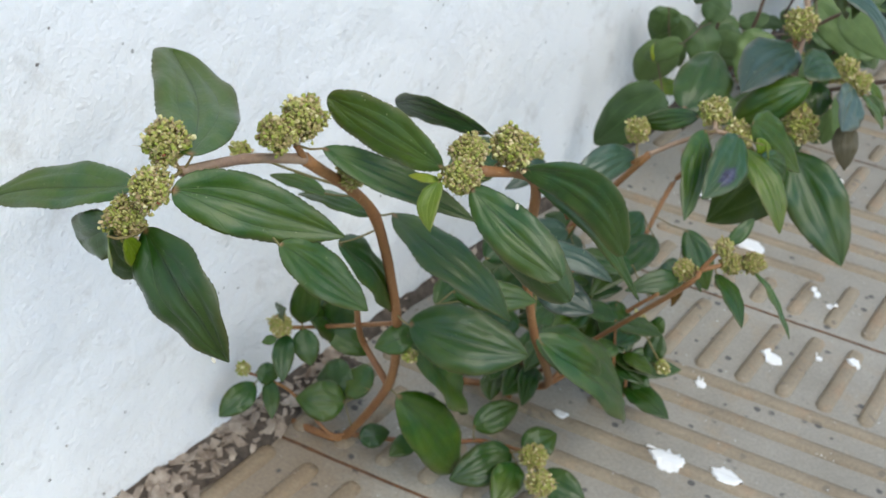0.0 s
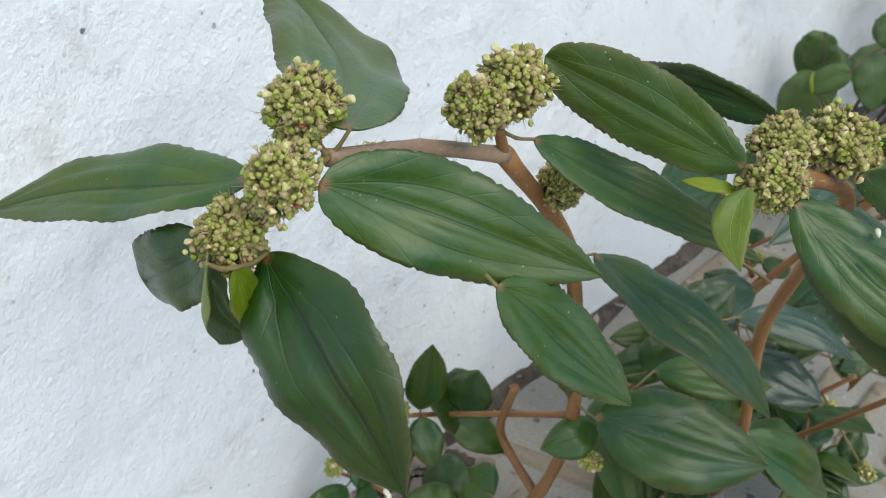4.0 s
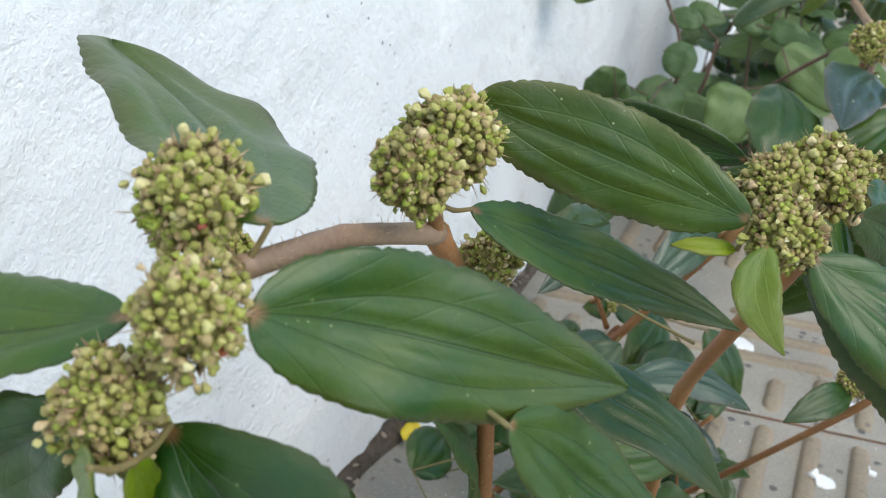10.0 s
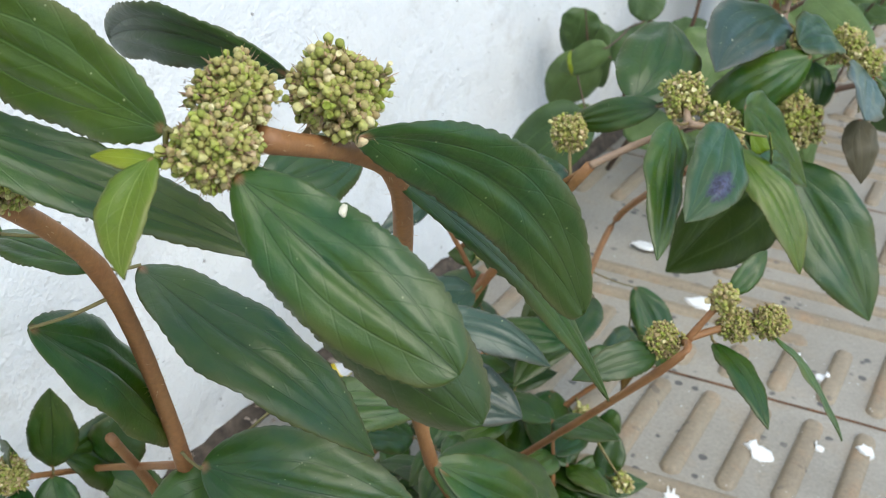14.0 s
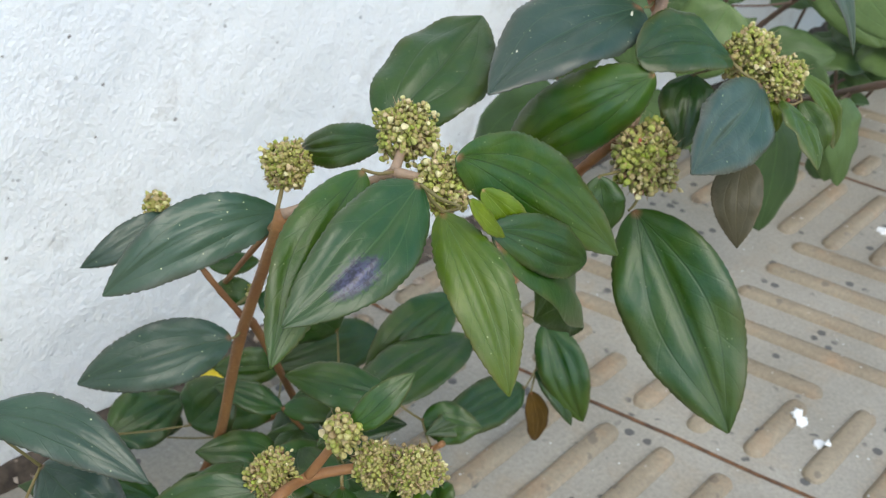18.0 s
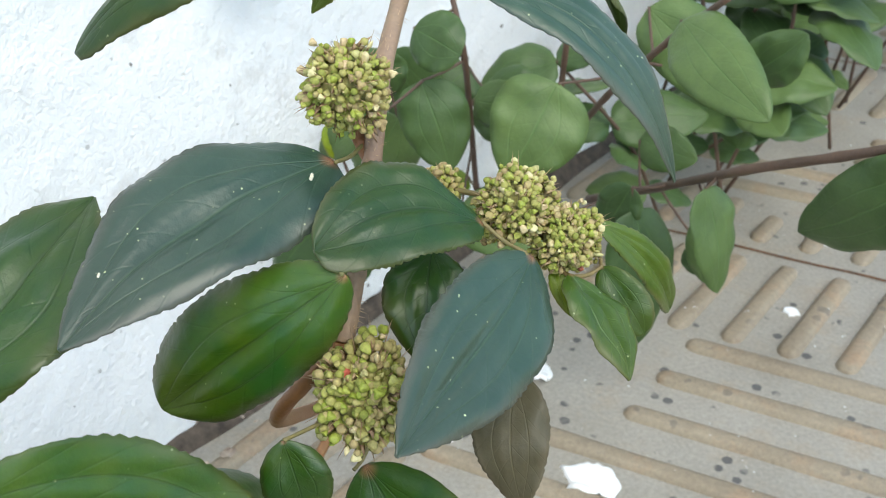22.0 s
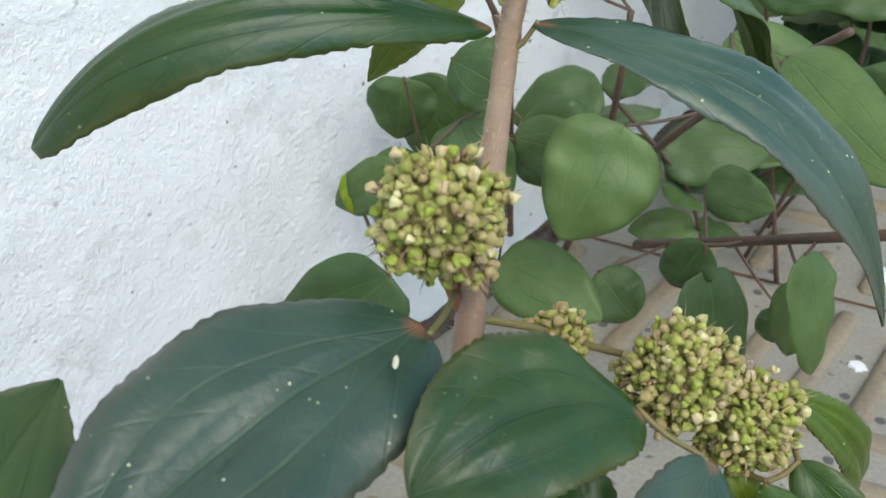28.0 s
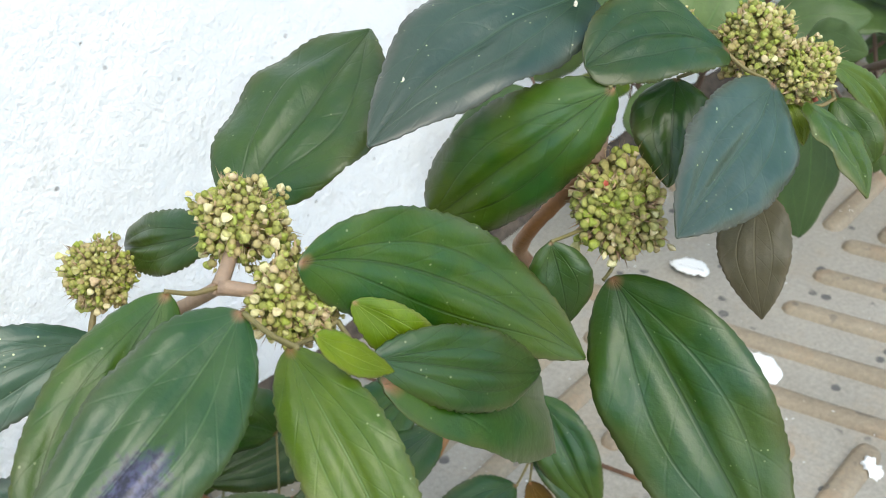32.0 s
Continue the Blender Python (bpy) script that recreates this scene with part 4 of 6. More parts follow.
stem(spurge, [(0.1101, 0.1198, 0.0287), (0.1082, 0.1211, 0.0290), (0.1064, 0.1223, 0.0300)], 0.00024, 0.00020, tone=2)
stem(spurge, [(0.0496, 0.0173, 0.0594), (0.0472, 0.0179, 0.0593), (0.0448, 0.0185, 0.0600)], 0.00024, 0.00020, tone=2)
stem(spurge, [(0.0872, 0.0107, 0.0823), (0.0880, 0.0111, 0.0819), (0.0888, 0.0115, 0.0823)], 0.00024, 0.00020, tone=2)
stem(spurge, [(0.1161, 0.1176, 0.0320), (0.1177, 0.1195, 0.0306), (0.1192, 0.1213, 0.0300)], 0.00024, 0.00020, tone=2)
stem(spurge, [(0.1118, 0.0540, 0.0180), (0.1134, 0.0533, 0.0156), (0.1150, 0.0527, 0.0140)], 0.00024, 0.00020, tone=2)
stem(spurge, [(0.0730, -0.0627, 0.1475), (0.0711, -0.0615, 0.1453), (0.0693, -0.0602, 0.1440)], 0.00024, 0.00020, tone=2)
stem(spurge, [(0.1066, 0.0582, 0.0140), (0.1053, 0.0570, 0.0136), (0.1040, 0.0557, 0.0140)], 0.00024, 0.00020, tone=2)
stem(spurge, [(0.0771, -0.0613, 0.1540), (0.0746, -0.0604, 0.1525), (0.0721, -0.0594, 0.1519)], 0.00024, 0.00020, tone=2)
stem(spurge, [(0.0839, 0.0087, 0.0884), (0.0866, 0.0078, 0.0878), (0.0892, 0.0069, 0.0881)], 0.00024, 0.00020, tone=2)
stem(spurge, [(0.0764, -0.0620, 0.1468), (0.0767, -0.0644, 0.1469), (0.0770, -0.0668, 0.1478)], 0.00024, 0.00020, tone=2)
stem(spurge, [(0.1296, 0.1097, 0.0240), (0.1272, 0.1109, 0.0226), (0.1248, 0.1122, 0.0220)], 0.00024, 0.00020, tone=2)
stem(spurge, [(0.1126, -0.0065, 0.1512), (0.1090, -0.0047, 0.1502), (0.1054, -0.0030, 0.1501)], 0.00024, 0.00020, tone=2)
stem(spurge, [(0.1040, 0.0557, 0.0140), (0.1057, 0.0542, 0.0136), (0.1075, 0.0526, 0.0140)], 0.00024, 0.00020, tone=2)
stem(spurge, [(0.1064, 0.1223, 0.0300), (0.1062, 0.1237, 0.0296), (0.1061, 0.1250, 0.0300)], 0.00024, 0.00020, tone=2)
stem(spurge, [(0.1167, 0.1234, 0.0375), (0.1142, 0.1247, 0.0384), (0.1117, 0.1261, 0.0400)], 0.00024, 0.00020, tone=2)
stem(spurge, [(0.0897, 0.0603, 0.0057), (0.0892, 0.0600, 0.0085), (0.0888, 0.0598, 0.0120)], 0.00024, 0.00020, tone=2)
stem(spurge, [(0.0789, -0.0023, 0.1243), (0.0754, -0.0039, 0.1234), (0.0720, -0.0054, 0.1232)], 0.00024, 0.00020, tone=2)
stem(spurge, [(0.0581, 0.0384, 0.0095), (0.0557, 0.0395, 0.0124), (0.0533, 0.0406, 0.0160)], 0.00024, 0.00020, tone=2)
stem(spurge, [(0.0770, -0.0668, 0.1478), (0.0767, -0.0684, 0.1483), (0.0765, -0.0701, 0.1496)], 0.00024, 0.00020, tone=2)
stem(spurge, [(0.1248, 0.1122, 0.0220), (0.1235, 0.1099, 0.0206), (0.1221, 0.1076, 0.0200)], 0.00024, 0.00020, tone=2)
stem(spurge, [(0.1076, 0.1150, 0.0250), (0.1038, 0.1152, 0.0271), (0.1001, 0.1153, 0.0300)], 0.00024, 0.00020, tone=2)
stem(spurge, [(0.0828, -0.0011, 0.1167), (0.0808, -0.0052, 0.1158), (0.0787, -0.0093, 0.1156)], 0.00024, 0.00020, tone=2)
stem(spurge, [(0.0533, 0.0406, 0.0160), (0.0559, 0.0435, 0.0176), (0.0585, 0.0463, 0.0200)], 0.00024, 0.00020, tone=2)
stem(spurge, [(0.1221, 0.1076, 0.0200), (0.1202, 0.1086, 0.0196), (0.1182, 0.1097, 0.0200)], 0.00024, 0.00020, tone=2)
stem(spurge, [(0.0989, 0.1162, 0.0300), (0.0992, 0.1163, 0.0321), (0.0995, 0.1164, 0.0350)], 0.00024, 0.00020, tone=2)
stem(spurge, [(0.0522, 0.0298, 0.0520), (0.0529, 0.0345, 0.0506), (0.0535, 0.0393, 0.0500)], 0.00024, 0.00020, tone=2)
stem(spurge, [(0.1063, 0.0437, 0.0724), (0.1036, 0.0495, 0.0744), (0.1008, 0.0554, 0.0771)], 0.00024, 0.00020, tone=2)
stem(spurge, [(0.0585, 0.0463, 0.0200), (0.0554, 0.0462, 0.0196), (0.0523, 0.0462, 0.0200)], 0.00024, 0.00020, tone=2)
stem(spurge, [(0.0892, 0.0069, 0.0881), (0.0913, 0.0129, 0.0901), (0.0934, 0.0188, 0.0928)], 0.00024, 0.00020, tone=2)
stem(spurge, [(0.1117, 0.1261, 0.0400), (0.1104, 0.1225, 0.0446), (0.1092, 0.1190, 0.0500)], 0.00024, 0.00020, tone=2)
stem(spurge, [(0.0768, -0.0462, 0.1512), (0.0855, -0.0486, 0.1480), (0.0942, -0.0511, 0.1457)], 0.00024, 0.00020, tone=2)
stem(spurge, [(0.1008, 0.0554, 0.0771), (0.0995, 0.0527, 0.0827), (0.0982, 0.0500, 0.0891)], 0.00024, 0.00020, tone=2)
stem(spurge, [(0.0982, 0.0500, 0.0891), (0.0941, 0.0464, 0.0878), (0.0901, 0.0427, 0.0872)], 0.00024, 0.00020, tone=2)
stem(spurge, [(0.1062, 0.0217, 0.1149), (0.0950, 0.0244, 0.1165), (0.0837, 0.0271, 0.1189)], 0.00024, 0.00020, tone=2)
stem(spurge, [(0.0727, 0.0838, 0.0040), (0.0628, 0.0892, 0.0116), (0.0529, 0.0946, 0.0200)], 0.00024, 0.00020, tone=2)
stem(spurge, [(0.0529, 0.0946, 0.0200), (0.0622, 0.0982, 0.0246), (0.0716, 0.1017, 0.0300)], 0.00024, 0.00020, tone=2)
stem(spurge, [(0.0995, 0.1164, 0.0350), (0.0906, 0.1255, 0.0371), (0.0817, 0.1345, 0.0400)], 0.00024, 0.00020, tone=2)
leaf(spurge, (0.0772, -0.0518, 0.1558), (0.0475, -0.0238, 0.1546), 0.0154, (0.1235, 0.1742, 0.9769), -0.01, -0.07, fold=-0.12, form="blunt")
leaf(spurge, (0.0721, -0.0594, 0.1519), (0.0371, -0.0629, 0.1349), 0.0096, (-0.3386, -0.4957, 0.7998), 0.01, -0.03, fold=-0.10)
leaf(spurge, (0.0693, -0.0602, 0.1440), (0.0571, -0.0583, 0.1325), 0.0090, (-0.0633, -0.9932, -0.0976), 0.07, -0.02, fold=-0.16, form="blunt")
leaf(spurge, (0.0764, -0.0620, 0.1468), (0.0945, -0.0637, 0.1297), 0.0137, (0.1158, -0.9690, 0.2184), 0.16, 0.07, fold=-0.10)
leaf(spurge, (0.0797, -0.0596, 0.1537), (0.1006, -0.0419, 0.1452), 0.0104, (0.6767, -0.6191, 0.3985), 0.00, 0.03, fold=-0.10, form="lance")
leaf(spurge, (0.0942, -0.0511, 0.1457), (0.1067, -0.0426, 0.1330), 0.0082, (0.7748, -0.3212, 0.5445), -0.02, 0.05, fold=-0.10)
leaf(spurge, (0.0787, -0.0093, 0.1156), (0.0819, 0.0115, 0.0865), 0.0121, (0.8471, 0.3836, 0.3677), 0.08, 0.00)
leaf(spurge, (0.1064, -0.0214, 0.1516), (0.0818, -0.0216, 0.1563), 0.0093, (0.0533, -0.9669, 0.2497), -0.02, 0.02, tone=0.3, fold=-0.10, form="blunt")
leaf(spurge, (0.1054, -0.0030, 0.1501), (0.0838, -0.0008, 0.1473), 0.0068, (-0.0614, -0.9600, -0.2734), 0.11, -0.14, fold=-0.10, form="blunt")
leaf(spurge, (0.0836, -0.0247, 0.1475), (0.1091, -0.0100, 0.1348), 0.0071, (0.5689, -0.3448, 0.7466), -0.03, 0.05, fold=-0.10)
leaf(spurge, (0.1081, -0.0250, 0.1511), (0.1110, -0.0321, 0.1457), 0.0040, (0.0777, -0.5858, 0.8067), -0.02, -0.16, tone=0.7, label='young pale green leaf', fold=-0.10)
leaf(spurge, (0.1060, -0.0211, 0.1483), (0.1006, -0.0230, 0.1481), 0.0019, (0.1523, -0.5106, 0.8462), 0.10, 0.00, tone=0.9)
leaf(spurge, (0.0846, 0.0020, 0.1200), (0.1145, 0.0042, 0.1042), 0.0118, (0.4708, -0.1158, 0.8746), 0.17, -0.10, fold=-0.10)
leaf(spurge, (0.1121, -0.0207, 0.1492), (0.1314, -0.0206, 0.1386), 0.0094, (0.3213, -0.7467, 0.5824), 0.03, 0.00, fold=-0.20, form="blunt")
leaf(spurge, (0.1162, -0.0088, 0.1495), (0.1332, 0.0109, 0.1272), 0.0092, (0.7678, -0.6404, 0.0189), -0.05, 0.11, fold=-0.10, form="blunt")
leaf(spurge, (0.1144, 0.0029, 0.1400), (0.1358, 0.0232, 0.1093), 0.0050, (0.8556, -0.1548, 0.4939), 0.03, 0.05, fold=-0.20)
leaf(spurge, (0.0934, 0.0188, 0.0928), (0.1106, 0.0297, 0.0914), 0.0079, (0.3826, -0.5063, 0.7729), 0.12, 0.00)
leaf(spurge, (0.1008, 0.0554, 0.0771), (0.1173, 0.0568, 0.0740), 0.0112, (0.2007, -0.5261, 0.8264), 0.12, 0.00, tone=-0.5)
leaf(spurge, (0.1121, -0.0197, 0.1495), (0.1331, -0.0178, 0.1330), 0.0094, (0.3863, -0.8326, 0.3970), 0.09, -0.02, fold=-0.80, form="blunt")
leaf(spurge, (0.0892, 0.0069, 0.0881), (0.1154, 0.0186, 0.0846), 0.0158, (0.3863, -0.6699, 0.6340), 0.10, 0.00)
leaf(spurge, (0.0872, 0.0107, 0.0823), (0.0804, 0.0555, 0.0200), 0.0259, (0.7708, 0.5544, 0.3140), 0.10, 0.00)
leaf(spurge, (0.1082, 0.0459, 0.0667), (0.1265, 0.0880, 0.0150), 0.0232, (0.7521, 0.3554, 0.5550), 0.12, 0.00)
leaf(spurge, (0.0792, 0.0249, 0.0461), (0.0917, 0.0465, 0.0060), 0.0159, (0.9521, -0.2632, 0.1555), 0.10, 0.00)
leaf(spurge, (0.0888, 0.0115, 0.0823), (0.0817, 0.0050, 0.0784), 0.0074, (0.3114, -0.7155, 0.6253), 0.12, 0.00)
leaf(spurge, (0.0535, 0.0393, 0.0500), (0.0501, 0.0228, 0.0600), 0.0142, (0.9221, 0.0459, 0.3843), 0.06, 0.00)
leaf(spurge, (0.0494, 0.0213, 0.0580), (0.0504, 0.0212, 0.0750), 0.0083, (0.5346, -0.8443, -0.0366), 0.05, 0.00)
leaf(spurge, (0.0507, 0.0196, 0.0580), (0.0564, 0.0164, 0.0500), 0.0073, (0.4705, -0.6492, 0.5976), 0.12, 0.00)
leaf(spurge, (0.0483, 0.0153, 0.0580), (0.0540, 0.0066, 0.0500), 0.0060, (0.3636, -0.4918, 0.7912), 0.12, 0.00)
leaf(spurge, (0.0546, 0.0294, 0.0550), (0.0558, 0.0320, 0.0650), 0.0101, (0.4090, -0.8941, 0.1824), 0.12, 0.00)
leaf(spurge, (0.0522, 0.0298, 0.0520), (0.0636, 0.0351, 0.0450), 0.0079, (0.6015, -0.5757, 0.5538), 0.12, 0.00)
leaf(spurge, (0.0448, 0.0185, 0.0600), (0.0504, 0.0119, 0.0700), 0.0063, (-0.5847, -0.7880, -0.1929), 0.12, 0.00)
leaf(spurge, (0.0477, 0.0124, 0.0580), (0.0443, 0.0103, 0.0560), 0.0027, (0.1967, -0.8239, 0.5314), 0.12, 0.00)
leaf(spurge, (0.0331, 0.0221, 0.0260), (0.0302, 0.0099, 0.0200), 0.0083, (0.4747, -0.4746, 0.7412), 0.12, 0.00)
leaf(spurge, (0.0329, 0.0236, 0.0300), (0.0370, 0.0283, 0.0260), 0.0067, (0.8194, -0.3173, 0.4774), 0.12, 0.00)
leaf(spurge, (0.0358, 0.0261, 0.0260), (0.0426, 0.0182, 0.0200), 0.0053, (0.2856, -0.4135, 0.8646), 0.12, 0.00)
leaf(spurge, (0.0533, 0.0406, 0.0160), (0.0404, 0.0328, 0.0160), 0.0129, (0.3731, -0.6143, 0.6953), 0.12, 0.00)
leaf(spurge, (0.0523, 0.0462, 0.0200), (0.0406, 0.0435, 0.0160), 0.0140, (-0.0198, -0.7969, 0.6038), 0.12, 0.00)
leaf(spurge, (0.0585, 0.0463, 0.0200), (0.0481, 0.0477, 0.0200), 0.0122, (-0.0876, -0.6393, 0.7639), 0.12, 0.00)
leaf(spurge, (0.0603, 0.0394, 0.0060), (0.0667, 0.0472, 0.0060), 0.0079, (0.5224, -0.4217, 0.7411), 0.12, 0.00)
leaf(spurge, (0.0748, 0.0489, 0.0080), (0.0720, 0.0385, 0.0060), 0.0069, (0.4416, -0.2849, 0.8508), 0.12, 0.00)
leaf(spurge, (0.0888, 0.0598, 0.0120), (0.0973, 0.0728, 0.0160), 0.0097, (0.3919, -0.4955, 0.7752), 0.12, 0.00)
leaf(spurge, (0.1040, 0.0557, 0.0140), (0.0931, 0.0380, 0.0100), 0.0126, (0.4015, -0.4322, 0.8075), 0.12, 0.00)
leaf(spurge, (0.1075, 0.0526, 0.0140), (0.1079, 0.0371, 0.0100), 0.0099, (0.2290, -0.2375, 0.9440), 0.12, 0.00)
leaf(spurge, (0.1066, 0.0582, 0.0140), (0.1124, 0.0690, 0.0160), 0.0103, (0.4182, -0.3776, 0.8262), 0.12, 0.00)
leaf(spurge, (0.1150, 0.0527, 0.0140), (0.1298, 0.0538, 0.0120), 0.0099, (0.1480, -0.6715, 0.7260), 0.12, 0.00)
leaf(spurge, (0.0823, 0.0592, 0.0060), (0.0782, 0.0509, 0.0040), 0.0080, (0.4285, -0.4065, 0.8069), 0.12, 0.00)
leaf(spurge, (0.1001, 0.1153, 0.0300), (0.0948, 0.1018, 0.0250), 0.0112, (0.3874, -0.4514, 0.8038), 0.08, 0.00)
leaf(spurge, (0.0995, 0.1164, 0.0350), (0.0934, 0.1230, 0.0400), 0.0094, (0.0147, -0.5978, 0.8015), 0.08, 0.00)
leaf(spurge, (0.1064, 0.1223, 0.0300), (0.1167, 0.1085, 0.0200), 0.0122, (0.0175, -0.5783, 0.8156), 0.08, 0.00)
leaf(spurge, (0.1182, 0.1097, 0.0200), (0.1145, 0.0948, 0.0200), 0.0083, (0.4630, -0.1153, 0.8788), 0.08, 0.00)
leaf(spurge, (0.1221, 0.1076, 0.0200), (0.1344, 0.1173, 0.0200), 0.0069, (0.2910, -0.3700, 0.8823), 0.08, 0.00)
leaf(spurge, (0.1248, 0.1122, 0.0220), (0.1245, 0.1181, 0.0300), 0.0074, (0.1469, -0.7897, 0.5956), 0.08, 0.00)
leaf(spurge, (0.1192, 0.1213, 0.0300), (0.1252, 0.1187, 0.0300), 0.0075, (-0.2873, -0.6841, 0.6704), 0.08, 0.00)
leaf(spurge, (0.1117, 0.1261, 0.0400), (0.1216, 0.1323, 0.0400), 0.0085, (0.4255, -0.6829, 0.5938), 0.08, 0.00)
leaf(spurge, (0.1221, 0.1076, 0.0200), (0.1287, 0.1016, 0.0150), 0.0064, (0.0038, -0.6401, 0.7683), 0.08, 0.00)
leaf(spurge, (0.1092, 0.1190, 0.0500), (0.0911, 0.1098, 0.0500), 0.0089, (0.2391, -0.4711, 0.8491), 0.08, 0.00)
leaf(spurge, (0.0716, 0.1017, 0.0300), (0.0767, 0.1091, 0.0400), 0.0132, (0.2390, -0.8346, 0.4964), 0.08, 0.00)
leaf(spurge, (0.0817, 0.1345, 0.0400), (0.0736, 0.1266, 0.0500), 0.0136, (0.7842, -0.5989, 0.1624), 0.08, 0.00)
leaf(spurge, (0.0529, 0.0946, 0.0200), (0.0558, 0.1132, 0.0200), 0.0137, (0.5748, -0.0888, 0.8135), 0.08, 0.00)
leaf(spurge, (0.0765, -0.0701, 0.1496), (0.0680, -0.0548, 0.1286), 0.0068, (-0.8189, -0.5676, -0.0849), 0.05, 0.00, tone=0.6)
leaf(spurge, (0.0770, -0.0668, 0.1478), (0.0754, -0.0623, 0.1375), 0.0038, (0.9892, 0.0764, -0.1250), 0.05, 0.00, tone=0.7)
leaf(spurge, (0.0982, 0.0500, 0.0891), (0.1196, 0.0595, 0.0844), 0.0080, (0.3180, -0.2658, 0.9101), 0.12, 0.06, tone=-0.5)
leaf(spurge, (0.0901, 0.0427, 0.0872), (0.0955, 0.0525, 0.0942), 0.0104, (0.5285, -0.6642, 0.5287), 0.06, 0.00)
leaf(spurge, (0.0837, 0.0271, 0.1189), (0.0899, 0.0458, 0.1181), 0.0110, (0.8075, -0.2463, 0.5360), 0.06, 0.00)
leaf(spurge, (0.1071, 0.0461, 0.0676), (0.1220, 0.0635, 0.0500), 0.0106, (0.8564, -0.3776, 0.3522), 0.12, 0.00)
leaf(spurge, (0.0826, -0.0028, 0.1214), (0.0635, -0.0034, 0.1185), 0.0065, (-0.1437, -0.1128, 0.9832), 0.08, 0.00)
leaf(spurge, (0.0720, -0.0054, 0.1232), (0.0598, -0.0087, 0.1245), 0.0043, (0.1715, -0.2391, 0.9557), 0.08, 0.00)
leaf(spurge, (0.0989, 0.1162, 0.0300), (0.0934, 0.0923, 0.0300), 0.0118, (0.3819, -0.0875, 0.9201), 0.12, 0.00)
leaf(spurge, (0.1061, 0.1250, 0.0300), (0.1091, 0.0983, 0.0200), 0.0137, (-0.1084, -0.3601, 0.9266), 0.12, 0.00)
cluster(spurge, (0.0725, -0.0528, 0.1565), 0.0041)
cluster(spurge, (0.0771, -0.0613, 0.1540), 0.0037)
cluster(spurge, (0.0730, -0.0627, 0.1475), 0.0038)
cluster(spurge, (0.0823, -0.0292, 0.1553), 0.0043)
cluster(spurge, (0.0811, -0.0352, 0.1542), 0.0038)
cluster(spurge, (0.0554, -0.0131, 0.1305), 0.0023)
cluster(spurge, (0.0839, -0.0146, 0.1378), 0.0034)
cluster(spurge, (0.1079, -0.0151, 0.1526), 0.0036)
cluster(spurge, (0.1096, -0.0197, 0.1501), 0.0037)
cluster(spurge, (0.1126, -0.0065, 0.1512), 0.0044)
cluster(spurge, (0.0480, 0.0135, 0.0620), 0.0033)
cluster(spurge, (0.0319, 0.0182, 0.0340), 0.0023)
cluster(spurge, (0.1118, 0.0540, 0.0180), 0.0043)
cluster(spurge, (0.1181, 0.0443, 0.0200), 0.0042)
cluster(spurge, (0.0897, 0.0084, 0.0778), 0.0019)
cluster(spurge, (0.1161, 0.1176, 0.0320), 0.0026)
cluster(spurge, (0.1296, 0.1097, 0.0240), 0.0026)

# plant: spurge_b
stem(spurge_b, [(0.0676, 0.1023, 0.0040), (0.0793, 0.1023, 0.0300), (0.0910, 0.0997, 0.0652), (0.1121, 0.0908, 0.1058)], 0.0011, 0.0009, hair=1)
stem(spurge_b, [(0.1121, 0.0908, 0.1058), (0.1177, 0.0975, 0.1089), (0.1262, 0.0972, 0.1158)], 0.0007, 0.0006, tone=1)
stem(spurge_b, [(0.0910, 0.0997, 0.0652), (0.0915, 0.1024, 0.0679), (0.0751, 0.1281, 0.0200)], 0.0007, 0.0008)
stem(spurge_b, [(0.0634, 0.1161, 0.0100), (0.0762, 0.1271, 0.0200), (0.0845, 0.1347, 0.0250), (0.1008, 0.1527, 0.0300)], 0.0010, 0.0012)
stem(spurge_b, [(0.1121, 0.0908, 0.1058), (0.0851, 0.1025, 0.0733)], 0.0005, 0.0005)
stem(spurge_b, [(0.0899, 0.1017, 0.0688), (0.0862, 0.0980, 0.0778), (0.0787, 0.0952, 0.0892)], 0.0006, 0.0004)
stem(spurge_b, [(0.0876, 0.0980, 0.0020), (0.1360, 0.0627, 0.0878), (0.1385, 0.0681, 0.0919), (0.1448, 0.0733, 0.0944)], 0.0007, 0.0006)
stem(spurge_b, [(0.1385, 0.0681, 0.0919), (0.1421, 0.0703, 0.1001)], 0.0006, 0.0005)
stem(spurge_b, [(0.1008, 0.1527, 0.0300), (0.1013, 0.1820, 0.0500), (0.1279, 0.1401, 0.0948), (0.1366, 0.1418, 0.1080)], 0.0009, 0.0009)
stem(spurge_b, [(0.1366, 0.1418, 0.1080), (0.1347, 0.1468, 0.1130), (0.1320, 0.1540, 0.1216), (0.1310, 0.1580, 0.1305), (0.1253, 0.1708, 0.1351), (0.1248, 0.1732, 0.1385)], 0.0011, 0.0009, hair=1, tone=1)
stem(spurge_b, [(0.1320, 0.1540, 0.1216), (0.1298, 0.1546, 0.1241), (0.1302, 0.1525, 0.1305)], 0.0008, 0.0006)
stem(spurge_b, [(0.1366, 0.1418, 0.1080), (0.1418, 0.1384, 0.0996)], 0.0009, 0.0008)
stem(spurge_b, [(0.1262, 0.0972, 0.1158), (0.1236, 0.1030, 0.1183)], 0.0007, 0.0005, tone=1)
stem(spurge_b, [(0.1262, 0.0972, 0.1158), (0.1319, 0.1005, 0.1151)], 0.0007, 0.0005, tone=1)
stem(spurge_b, [(0.1376, 0.0661, 0.0904), (0.1363, 0.0659, 0.0907), (0.1351, 0.0657, 0.0919)], 0.00032, 0.00028, tone=2)
